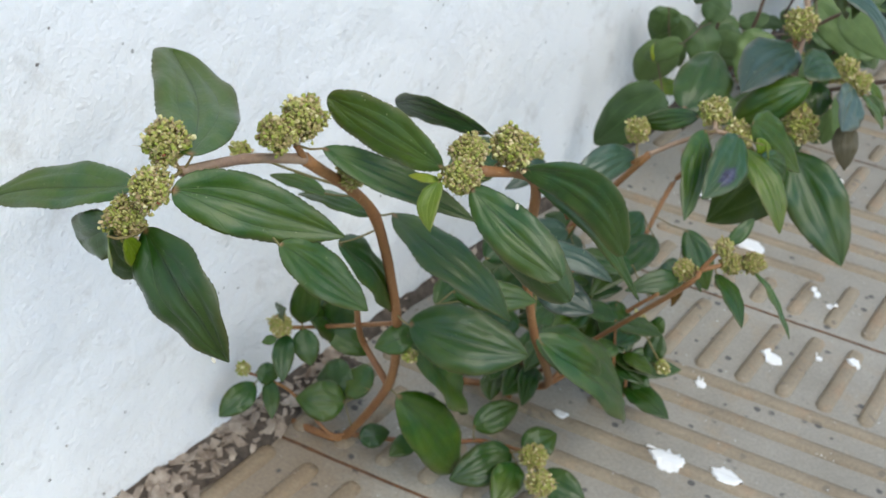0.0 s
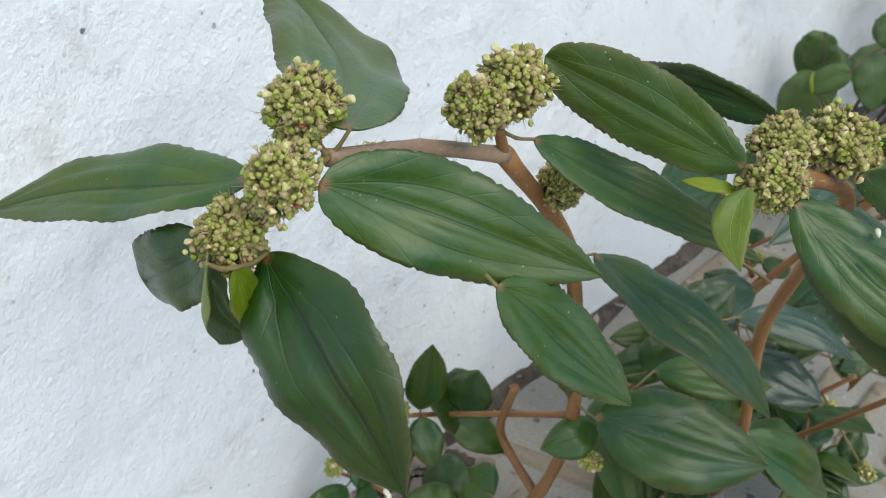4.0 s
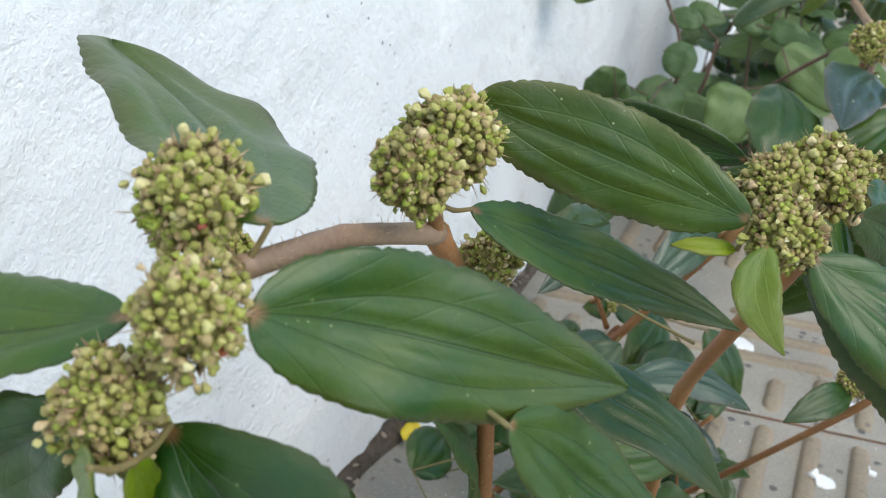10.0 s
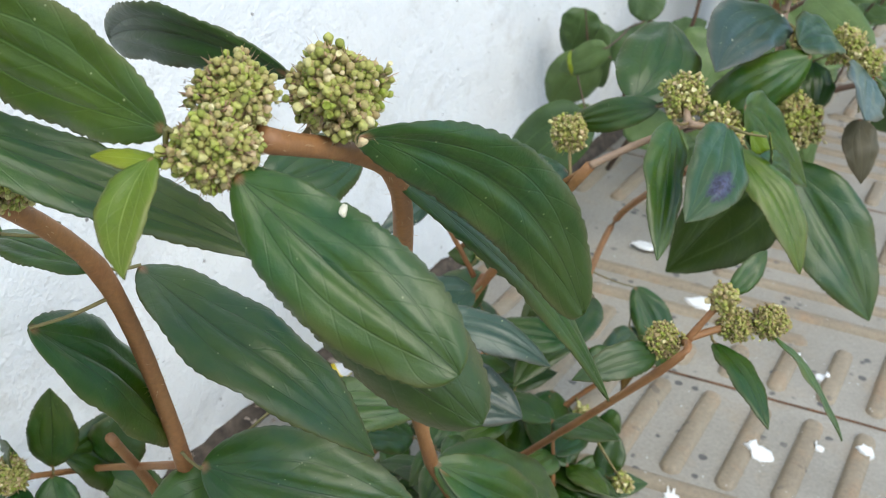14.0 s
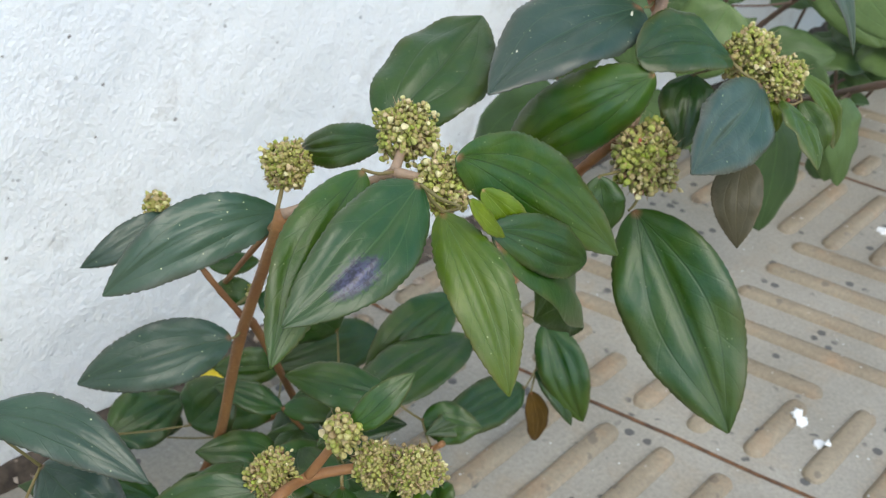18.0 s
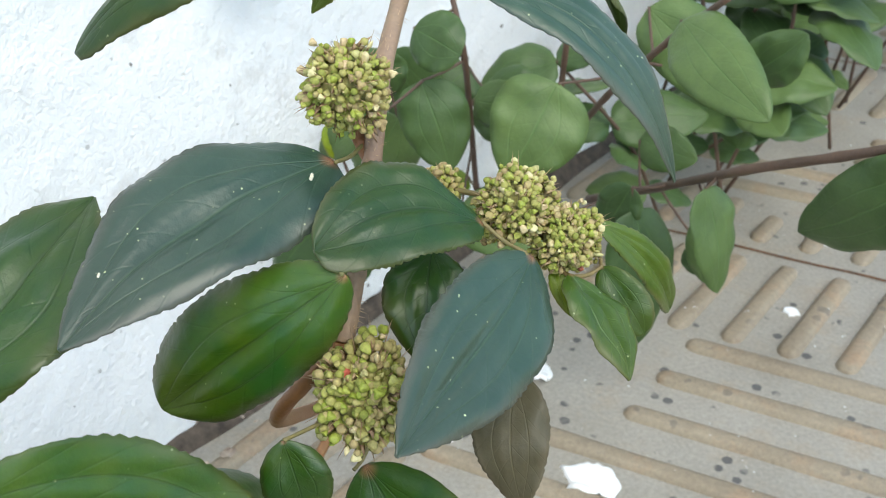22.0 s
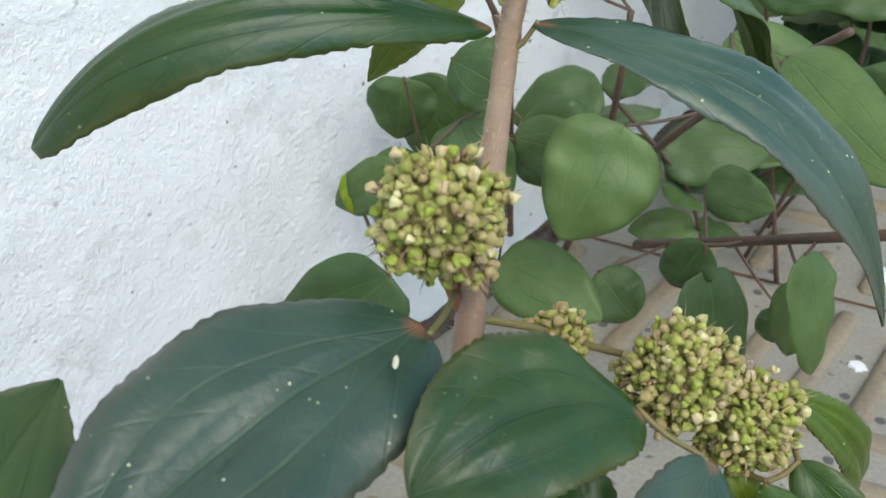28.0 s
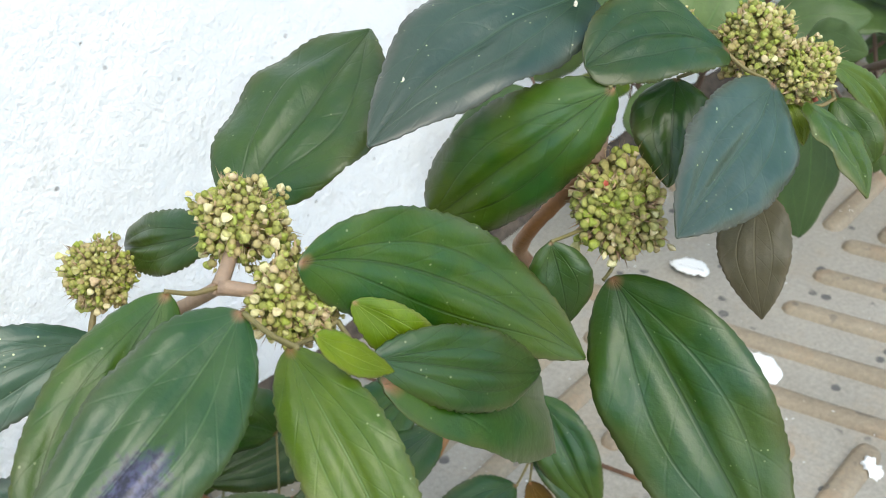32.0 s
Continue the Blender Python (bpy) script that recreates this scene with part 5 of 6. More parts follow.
stem(spurge_b, [(0.1392, 0.1401, 0.1038), (0.1403, 0.1393, 0.1045), (0.1415, 0.1385, 0.1060)], 0.00032, 0.00028, tone=2)
stem(spurge_b, [(0.1248, 0.1732, 0.1385), (0.1251, 0.1746, 0.1392), (0.1254, 0.1761, 0.1407)], 0.00032, 0.00028, tone=2)
stem(spurge_b, [(0.0890, 0.1008, 0.0711), (0.0892, 0.1028, 0.0714), (0.0894, 0.1049, 0.0724)], 0.00032, 0.00028, tone=2)
stem(spurge_b, [(0.1448, 0.0733, 0.0944), (0.1472, 0.0740, 0.0949), (0.1497, 0.0746, 0.0961)], 0.00032, 0.00028, tone=2)
stem(spurge_b, [(0.1087, 0.0923, 0.1017), (0.1070, 0.0954, 0.1042), (0.1053, 0.0985, 0.1074)], 0.00032, 0.00028, tone=2)
stem(spurge_b, [(0.1320, 0.1540, 0.1216), (0.1351, 0.1583, 0.1190), (0.1360, 0.1609, 0.1166)], 0.00032, 0.00028, tone=2)
stem(spurge_b, [(0.1248, 0.1732, 0.1385), (0.1261, 0.1694, 0.1437), (0.1274, 0.1655, 0.1497)], 0.00032, 0.00028, tone=2)
stem(spurge_b, [(0.1274, 0.1655, 0.1497), (0.1291, 0.1668, 0.1497), (0.1309, 0.1682, 0.1504)], 0.00032, 0.00028, tone=2)
stem(spurge_b, [(0.1360, 0.1609, 0.1166), (0.1417, 0.1616, 0.1168), (0.1454, 0.1607, 0.1174)], 0.00032, 0.00028, tone=2)
stem(spurge_b, [(0.1454, 0.1607, 0.1174), (0.1481, 0.1615, 0.1153), (0.1507, 0.1624, 0.1139)], 0.00032, 0.00028, tone=2)
stem(spurge_b, [(0.1351, 0.0657, 0.0919), (0.1351, 0.0651, 0.0909), (0.1351, 0.0646, 0.0907)], 0.00024, 0.00020, tone=2)
stem(spurge_b, [(0.1416, 0.0707, 0.0931), (0.1421, 0.0702, 0.0922), (0.1426, 0.0697, 0.0921)], 0.00024, 0.00020, tone=2)
stem(spurge_b, [(0.0796, 0.0956, 0.0878), (0.0804, 0.0959, 0.0877), (0.0812, 0.0961, 0.0883)], 0.00024, 0.00020, tone=2)
stem(spurge_b, [(0.1497, 0.0746, 0.0961), (0.1502, 0.0742, 0.0949), (0.1506, 0.0739, 0.0945)], 0.00024, 0.00020, tone=2)
stem(spurge_b, [(0.0936, 0.0986, 0.0703), (0.0930, 0.0978, 0.0689), (0.0924, 0.0969, 0.0683)], 0.00024, 0.00020, tone=2)
stem(spurge_b, [(0.1274, 0.1655, 0.1497), (0.1273, 0.1656, 0.1483), (0.1271, 0.1657, 0.1477)], 0.00024, 0.00020, tone=2)
stem(spurge_b, [(0.0746, 0.1257, 0.0188), (0.0735, 0.1256, 0.0190), (0.0723, 0.1255, 0.0200)], 0.00024, 0.00020, tone=2)
stem(spurge_b, [(0.1507, 0.1624, 0.1139), (0.1506, 0.1615, 0.1125), (0.1505, 0.1606, 0.1118)], 0.00024, 0.00020, tone=2)
stem(spurge_b, [(0.1418, 0.1384, 0.0996), (0.1417, 0.1371, 0.0984), (0.1416, 0.1358, 0.0980)], 0.00024, 0.00020, tone=2)
stem(spurge_b, [(0.1260, 0.1692, 0.1345), (0.1270, 0.1699, 0.1354), (0.1279, 0.1706, 0.1371)], 0.00024, 0.00020, tone=2)
stem(spurge_b, [(0.1319, 0.1005, 0.1151), (0.1319, 0.1014, 0.1163), (0.1319, 0.1023, 0.1184)], 0.00024, 0.00020, tone=2)
stem(spurge_b, [(0.1306, 0.1544, 0.1232), (0.1318, 0.1507, 0.1239), (0.1330, 0.1469, 0.1254)], 0.00024, 0.00020, tone=2)
stem(spurge_b, [(0.1053, 0.0937, 0.0977), (0.1061, 0.0948, 0.0991), (0.1068, 0.0959, 0.1013)], 0.00024, 0.00020, tone=2)
stem(spurge_b, [(0.1262, 0.0972, 0.1158), (0.1253, 0.0951, 0.1161), (0.1243, 0.0931, 0.1172)], 0.00024, 0.00020, tone=2)
stem(spurge_b, [(0.1319, 0.1005, 0.1151), (0.1337, 0.1008, 0.1140), (0.1356, 0.1012, 0.1137)], 0.00024, 0.00020, tone=2)
stem(spurge_b, [(0.1254, 0.1761, 0.1407), (0.1269, 0.1760, 0.1417), (0.1283, 0.1759, 0.1435)], 0.00024, 0.00020, tone=2)
stem(spurge_b, [(0.1505, 0.1606, 0.1118), (0.1520, 0.1602, 0.1114), (0.1534, 0.1597, 0.1118)], 0.00024, 0.00020, tone=2)
stem(spurge_b, [(0.1534, 0.1597, 0.1118), (0.1541, 0.1615, 0.1113), (0.1547, 0.1632, 0.1115)], 0.00024, 0.00020, tone=2)
stem(spurge_b, [(0.1236, 0.1030, 0.1183), (0.1216, 0.1030, 0.1163), (0.1196, 0.1030, 0.1151)], 0.00024, 0.00020, tone=2)
stem(spurge_b, [(0.1356, 0.1012, 0.1137), (0.1354, 0.0987, 0.1136), (0.1352, 0.0962, 0.1143)], 0.00024, 0.00020, tone=2)
stem(spurge_b, [(0.1454, 0.1607, 0.1174), (0.1449, 0.1580, 0.1173), (0.1445, 0.1553, 0.1180)], 0.00024, 0.00020, tone=2)
stem(spurge_b, [(0.1547, 0.1632, 0.1115), (0.1533, 0.1656, 0.1117), (0.1519, 0.1680, 0.1127)], 0.00024, 0.00020, tone=2)
stem(spurge_b, [(0.0783, 0.1290, 0.0213), (0.0806, 0.1273, 0.0203), (0.0829, 0.1255, 0.0200)], 0.00024, 0.00020, tone=2)
stem(spurge_b, [(0.1445, 0.1553, 0.1180), (0.1426, 0.1537, 0.1161), (0.1406, 0.1522, 0.1151)], 0.00024, 0.00020, tone=2)
stem(spurge_b, [(0.1352, 0.0962, 0.1143), (0.1343, 0.0949, 0.1161), (0.1334, 0.0936, 0.1187)], 0.00024, 0.00020, tone=2)
stem(spurge_b, [(0.1196, 0.1030, 0.1151), (0.1187, 0.1047, 0.1142), (0.1177, 0.1064, 0.1141)], 0.00024, 0.00020, tone=2)
stem(spurge_b, [(0.1445, 0.1553, 0.1180), (0.1471, 0.1555, 0.1164), (0.1496, 0.1557, 0.1157)], 0.00024, 0.00020, tone=2)
stem(spurge_b, [(0.1356, 0.1012, 0.1137), (0.1373, 0.1011, 0.1119), (0.1391, 0.1010, 0.1109)], 0.00024, 0.00020, tone=2)
stem(spurge_b, [(0.1283, 0.1759, 0.1435), (0.1314, 0.1769, 0.1418), (0.1345, 0.1778, 0.1410)], 0.00024, 0.00020, tone=2)
stem(spurge_b, [(0.1415, 0.1385, 0.1060), (0.1403, 0.1338, 0.1057), (0.1391, 0.1290, 0.1063)], 0.00024, 0.00020, tone=2)
stem(spurge_b, [(0.0906, 0.1414, 0.0269), (0.0864, 0.1450, 0.0280), (0.0821, 0.1486, 0.0300)], 0.00024, 0.00020, tone=2)
stem(spurge_b, [(0.1334, 0.0936, 0.1187), (0.1366, 0.0932, 0.1184), (0.1399, 0.0929, 0.1189)], 0.00024, 0.00020, tone=2)
stem(spurge_b, [(0.1011, 0.1673, 0.0400), (0.1071, 0.1669, 0.0396), (0.1130, 0.1666, 0.0400)], 0.00024, 0.00020, tone=2)
stem(spurge_b, [(0.0723, 0.1255, 0.0200), (0.0685, 0.1299, 0.0196), (0.0647, 0.1342, 0.0200)], 0.00024, 0.00020, tone=2)
stem(spurge_b, [(0.0634, 0.1161, 0.0100), (0.0589, 0.1120, 0.0096), (0.0544, 0.1079, 0.0100)], 0.00024, 0.00020, tone=2)
stem(spurge_b, [(0.1354, 0.1449, 0.1111), (0.1380, 0.1411, 0.1155), (0.1405, 0.1374, 0.1207)], 0.00024, 0.00020, tone=2)
stem(spurge_b, [(0.1496, 0.1557, 0.1157), (0.1511, 0.1519, 0.1115), (0.1525, 0.1481, 0.1080)], 0.00024, 0.00020, tone=2)
stem(spurge_b, [(0.1130, 0.1666, 0.0400), (0.1138, 0.1649, 0.0346), (0.1146, 0.1632, 0.0300)], 0.00024, 0.00020, tone=2)
stem(spurge_b, [(0.1009, 0.1564, 0.0325), (0.1038, 0.1520, 0.0384), (0.1066, 0.1475, 0.0450)], 0.00024, 0.00020, tone=2)
stem(spurge_b, [(0.1146, 0.1632, 0.0300), (0.1150, 0.1621, 0.0271), (0.1154, 0.1610, 0.0250)], 0.00024, 0.00020, tone=2)
stem(spurge_b, [(0.1066, 0.1475, 0.0450), (0.1031, 0.1492, 0.0471), (0.0997, 0.1509, 0.0500)], 0.00024, 0.00020, tone=2)
stem(spurge_b, [(0.1058, 0.0848, 0.0342), (0.0977, 0.0827, 0.0367), (0.0895, 0.0805, 0.0400)], 0.00024, 0.00020, tone=2)
stem(spurge_b, [(0.1146, 0.1632, 0.0300), (0.1167, 0.1575, 0.0321), (0.1189, 0.1517, 0.0350)], 0.00024, 0.00020, tone=2)
leaf(spurge_b, (0.1068, 0.0959, 0.1013), (0.0960, 0.0717, 0.0946), 0.0099, (0.6540, -0.4589, 0.6015), 0.12, -0.07, fold=-0.12, tone=-0.5)
leaf(spurge_b, (0.0812, 0.0961, 0.0883), (0.0761, 0.0810, 0.0838), 0.0058, (0.6780, -0.4113, 0.6092), 0.12, 0.00, tone=-0.5)
leaf(spurge_b, (0.0854, 0.0988, 0.0794), (0.0890, 0.1071, 0.0773), 0.0041, (0.8132, -0.2170, 0.5400), 0.12, 0.00)
leaf(spurge_b, (0.0924, 0.0969, 0.0683), (0.0785, 0.0755, 0.0637), 0.0113, (0.5551, -0.5029, 0.6625), 0.11, -0.04, fold=-0.11, tone=-0.5)
leaf(spurge_b, (0.0899, 0.1048, 0.0718), (0.0838, 0.1010, 0.0725), 0.0049, (0.4558, -0.6263, 0.6325), 0.12, 0.00)
leaf(spurge_b, (0.0905, 0.1049, 0.0716), (0.0977, 0.1083, 0.0695), 0.0051, (0.4649, -0.6032, 0.6481), 0.12, 0.00)
leaf(spurge_b, (0.1137, 0.1100, 0.1124), (0.1124, 0.1344, 0.1212), 0.0163, (0.1943, -0.3115, 0.9302), 0.09, -0.04, fold=-0.10)
leaf(spurge_b, (0.1196, 0.1030, 0.1151), (0.1027, 0.1036, 0.1064), 0.0064, (-0.2392, -0.8819, 0.4062), 0.12, 0.00)
leaf(spurge_b, (0.1334, 0.0936, 0.1187), (0.1335, 0.0699, 0.1109), 0.0111, (0.4738, -0.2742, 0.8369), 0.06, 0.03, stain=1, fold=-0.10)
leaf(spurge_b, (0.1243, 0.0931, 0.1172), (0.1304, 0.0703, 0.1030), 0.0094, (0.6381, -0.2756, 0.7189), 0.06, -0.03, fold=-0.24)
leaf(spurge_b, (0.1352, 0.0962, 0.1143), (0.1517, 0.0899, 0.0979), 0.0086, (0.4511, -0.5826, 0.6761), 0.11, 0.03, tone=0.35, fold=-0.10)
leaf(spurge_b, (0.1346, 0.0987, 0.1204), (0.1477, 0.1217, 0.0999), 0.0115, (0.9181, -0.2062, 0.3384), -0.05, 0.10, fold=-0.10)
leaf(spurge_b, (0.1365, 0.1025, 0.1153), (0.1412, 0.1091, 0.1026), 0.0051, (0.9057, -0.4052, 0.1244), 0.06, 0.02, tone=0.7, fold=-0.10)
leaf(spurge_b, (0.1402, 0.0944, 0.1190), (0.1413, 0.1014, 0.1106), 0.0030, (0.8903, 0.2851, 0.3551), 0.02, -0.01, tone=1, fold=-0.18)
leaf(spurge_b, (0.1391, 0.1010, 0.1109), (0.1443, 0.1191, 0.0989), 0.0079, (0.9400, -0.0447, 0.3381), 0.12, 0.00)
leaf(spurge_b, (0.1401, 0.1008, 0.1099), (0.1223, 0.1452, 0.0600), 0.0232, (0.5688, 0.7046, 0.4243), 0.12, 0.00)
leaf(spurge_b, (0.0997, 0.1509, 0.0500), (0.0950, 0.1283, 0.0400), 0.0114, (0.4987, -0.4359, 0.7492), 0.12, 0.00)
leaf(spurge_b, (0.1066, 0.1475, 0.0450), (0.1016, 0.1080, 0.0400), 0.0135, (0.1095, -0.1384, 0.9843), 0.12, 0.00)
leaf(spurge_b, (0.1189, 0.1517, 0.0350), (0.1143, 0.1238, 0.0400), 0.0099, (0.6397, 0.0306, 0.7680), 0.12, 0.00)
leaf(spurge_b, (0.0821, 0.1486, 0.0300), (0.0707, 0.1245, 0.0300), 0.0122, (0.6565, -0.3088, 0.6883), 0.12, 0.00)
leaf(spurge_b, (0.1130, 0.1666, 0.0400), (0.1270, 0.1658, 0.0200), 0.0109, (0.5383, -0.7392, 0.4047), 0.12, 0.00)
leaf(spurge_b, (0.1146, 0.1632, 0.0300), (0.1256, 0.1631, 0.0200), 0.0050, (0.6399, -0.3029, 0.7063), 0.12, 0.00)
leaf(spurge_b, (0.1154, 0.1610, 0.0250), (0.1167, 0.1643, 0.0080), 0.0058, (0.8839, -0.4673, -0.0204), 0.12, 0.00, tone=1.5)
leaf(spurge_b, (0.0647, 0.1342, 0.0200), (0.0532, 0.1234, 0.0200), 0.0087, (0.5113, -0.5428, 0.6663), 0.12, 0.00)
leaf(spurge_b, (0.0723, 0.1255, 0.0200), (0.0564, 0.1140, 0.0150), 0.0116, (0.3025, -0.7010, 0.6458), 0.12, 0.00)
leaf(spurge_b, (0.0829, 0.1255, 0.0200), (0.0744, 0.1188, 0.0120), 0.0070, (0.2094, -0.8497, 0.4839), 0.12, 0.00)
leaf(spurge_b, (0.0544, 0.1079, 0.0100), (0.0539, 0.1083, 0.0200), 0.0077, (0.7906, -0.6082, 0.0705), 0.12, 0.00)
leaf(spurge_b, (0.1351, 0.0646, 0.0907), (0.1246, 0.0540, 0.0872), 0.0059, (0.3671, -0.6011, 0.7099), 0.12, 0.00)
leaf(spurge_b, (0.1426, 0.0697, 0.0921), (0.1545, 0.0568, 0.0889), 0.0060, (0.1630, -0.0924, 0.9823), 0.10, 0.00)
leaf(spurge_b, (0.1506, 0.0739, 0.0945), (0.1651, 0.0640, 0.0862), 0.0066, (0.6178, 0.2953, 0.7288), 0.08, 0.00)
leaf(spurge_b, (0.1426, 0.0711, 0.1006), (0.1459, 0.0783, 0.1061), 0.0040, (0.3920, -0.6668, 0.6338), 0.12, 0.00)
leaf(spurge_b, (0.1313, 0.1483, 0.1247), (0.1257, 0.1174, 0.1194), 0.0148, (0.2896, -0.2130, 0.9331), 0.05, -0.05, tone=-0.6, fold=-0.10, form="lance")
leaf(spurge_b, (0.1405, 0.1377, 0.1206), (0.1247, 0.1274, 0.1046), 0.0122, (0.3627, -0.9048, 0.2231), 0.07, 0.01, fold=-0.50, form="blunt")
leaf(spurge_b, (0.1455, 0.1539, 0.1189), (0.1376, 0.1372, 0.1224), 0.0110, (0.5385, -0.0769, 0.8391), 0.07, -0.11, tone=0.05, label='crumpled glossy leaf flecked with pale dots', fold=-0.10, form="blunt")
leaf(spurge_b, (0.1500, 0.1560, 0.1155), (0.1542, 0.1263, 0.1142), 0.0119, (0.5861, 0.0464, 0.8089), 0.02, 0.02, tone=-0.6, fold=-0.10)
leaf(spurge_b, (0.1406, 0.1522, 0.1151), (0.1439, 0.1449, 0.1059), 0.0093, (0.3882, -0.6461, 0.6571), 0.12, 0.00)
leaf(spurge_b, (0.1531, 0.1476, 0.1069), (0.1573, 0.1422, 0.0952), 0.0078, (0.3477, -0.7979, 0.4924), 0.16, -0.03, tone=-2, form="pointed", fold=-0.17)
leaf(spurge_b, (0.1535, 0.1581, 0.1132), (0.1627, 0.1538, 0.1063), 0.0085, (0.6443, 0.1726, 0.7451), 0.11, 0.05, tone=0.4, fold=-0.31)
leaf(spurge_b, (0.1505, 0.1606, 0.1118), (0.1535, 0.1589, 0.1072), 0.0028, (0.5666, -0.5715, 0.5935), 0.12, 0.00, tone=1)
leaf(spurge_b, (0.1519, 0.1671, 0.1138), (0.1585, 0.1764, 0.0991), 0.0045, (0.9320, -0.2574, 0.2552), 0.14, 0.03, tone=0.3, fold=-0.10, form="blunt")
leaf(spurge_b, (0.1547, 0.1632, 0.1115), (0.1606, 0.1621, 0.1055), 0.0050, (0.3286, -0.8216, 0.4658), 0.12, 0.04, tone=0.2, fold=-0.11, form="blunt")
leaf(spurge_b, (0.1415, 0.1373, 0.0972), (0.1673, 0.1301, 0.0711), 0.0180, (0.2989, -0.8036, 0.5147), 0.07, 0.04, fold=-0.10)
leaf(spurge_b, (0.1391, 0.1290, 0.1063), (0.1415, 0.1289, 0.0966), 0.0068, (0.6415, -0.7497, 0.1624), 0.12, 0.00)
leaf(spurge_b, (0.1242, 0.1697, 0.1364), (0.0991, 0.1455, 0.1297), 0.0071, (0.2513, -0.4990, 0.8294), 0.17, -0.04, fold=-0.63, form="blunt", curl=0.10)
leaf(spurge_b, (0.1277, 0.1708, 0.1371), (0.1567, 0.1775, 0.1154), 0.0080, (0.5790, -0.1077, 0.8082), 0.21, 0.00, tone=-0.5, fold=-0.10)
leaf(spurge_b, (0.1264, 0.1654, 0.1478), (0.1004, 0.1634, 0.1347), 0.0070, (-0.4277, -0.2136, 0.8783), 0.04, -0.06, fold=-0.10, curl=0.30)
leaf(spurge_b, (0.1283, 0.1759, 0.1435), (0.1378, 0.2045, 0.1180), 0.0133, (0.5611, 0.4392, 0.7016), 0.14, 0.00)
leaf(spurge_b, (0.1196, 0.1759, 0.1407), (0.1141, 0.1678, 0.1296), 0.0049, (0.5312, -0.7323, 0.8261), 0.10, 0.00, tone=0.7)
leaf(spurge_b, (0.1345, 0.1778, 0.1410), (0.1366, 0.2046, 0.1191), 0.0116, (-0.6337, -0.4602, -0.6217), 0.12, 0.00, tone=0.3)
leaf(spurge_b, (0.0895, 0.0805, 0.0400), (0.0774, 0.0625, 0.0500), 0.0094, (0.7574, -0.1558, 0.6341), 0.12, 0.00)
cluster(spurge_b, (0.1053, 0.0985, 0.1074), 0.0039)
cluster(spurge_b, (0.0782, 0.0953, 0.0898), 0.0024)
cluster(spurge_b, (0.1236, 0.1030, 0.1183), 0.0045)
cluster(spurge_b, (0.1319, 0.1005, 0.1151), 0.0044)
cluster(spurge_b, (0.0894, 0.1049, 0.0724), 0.0014)
cluster(spurge_b, (0.1351, 0.0657, 0.0919), 0.0034, dry=1)
cluster(spurge_b, (0.1421, 0.0703, 0.1001), 0.0026, dry=1)
cluster(spurge_b, (0.1448, 0.0733, 0.0944), 0.0033, dry=1)
cluster(spurge_b, (0.1497, 0.0746, 0.0961), 0.0033, dry=1)
cluster(spurge_b, (0.1415, 0.1385, 0.1060), 0.0058)
cluster(spurge_b, (0.1454, 0.1607, 0.1174), 0.0045)
cluster(spurge_b, (0.1507, 0.1624, 0.1139), 0.0043)
cluster(spurge_b, (0.1360, 0.1609, 0.1166), 0.0027, dry=1)
cluster(spurge_b, (0.1302, 0.1525, 0.1305), 0.0050)
cluster(spurge_b, (0.1254, 0.1761, 0.1407), 0.0045)
cluster(spurge_b, (0.1274, 0.1655, 0.1497), 0.0025)
cluster(spurge_b, (0.1309, 0.1682, 0.1504), 0.0013)

# plant: things
crumb((0.1322, 0.1442, 0.1245), 0.0005)
crumb((0.1264, 0.1228, 0.1237), 0.0003)
crumb((0.0949, -0.0677, 0.1331), 0.0006)
crumb((0.1202, -0.0191, 0.1479), 0.0007)
crumb((0.1100, 0.1259, 0.1194), 0.0005)
crumb((0.1272, 0.1334, 0.1088), 0.0006)
crumb((0.1333, 0.1511, 0.1192), 0.0006)
litter_clump((0.0413, 0.0590, 0.0060))
petal((0.0440, 0.1316, 0.0030))

# plant: bush
stem(bush, [(0.0763, 0.2700, 0.0435), (0.0849, 0.2500, 0.0865), (0.0816, 0.2500, 0.1004)], 0.0007, 0.0006, dark=1)
stem(bush, [(0.0686, 0.3105, 0.0040), (0.0862, 0.2900, 0.0489), (0.0930, 0.2800, 0.0772), (0.0938, 0.2800, 0.0934)], 0.0009, 0.0006, dark=1)
stem(bush, [(0.0838, 0.2900, 0.0405), (0.1081, 0.2700, 0.0759), (0.1245, 0.2600, 0.0961), (0.1374, 0.2500, 0.1100)], 0.0008, 0.0006, dark=1)
stem(bush, [(0.0975, 0.2900, 0.0369), (0.1224, 0.2700, 0.0580), (0.1448, 0.2500, 0.0785), (0.1628, 0.2400, 0.0913), (0.1900, 0.2270, 0.1100)], 0.0010, 0.0008, dark=1)
stem(bush, [(0.0517, 0.2326, 0.1257), (0.0578, 0.2500, 0.1355), (0.0816, 0.2500, 0.1004)], 0.0006, 0.0005, dark=1)
stem(bush, [(0.0817, 0.2575, 0.0704), (0.0814, 0.2588, 0.0709), (0.0811, 0.2600, 0.0723)], 0.00032, 0.00026, dark=1)
stem(bush, [(0.1326, 0.2538, 0.1048), (0.1310, 0.2519, 0.1041), (0.1295, 0.2500, 0.1042)], 0.00032, 0.00026, dark=1)
stem(bush, [(0.1392, 0.2550, 0.0734), (0.1388, 0.2525, 0.0727), (0.1384, 0.2500, 0.0727)], 0.00032, 0.00026, dark=1)
stem(bush, [(0.1336, 0.2600, 0.0683), (0.1357, 0.2600, 0.0643), (0.1378, 0.2600, 0.0611)], 0.00032, 0.00026, dark=1)
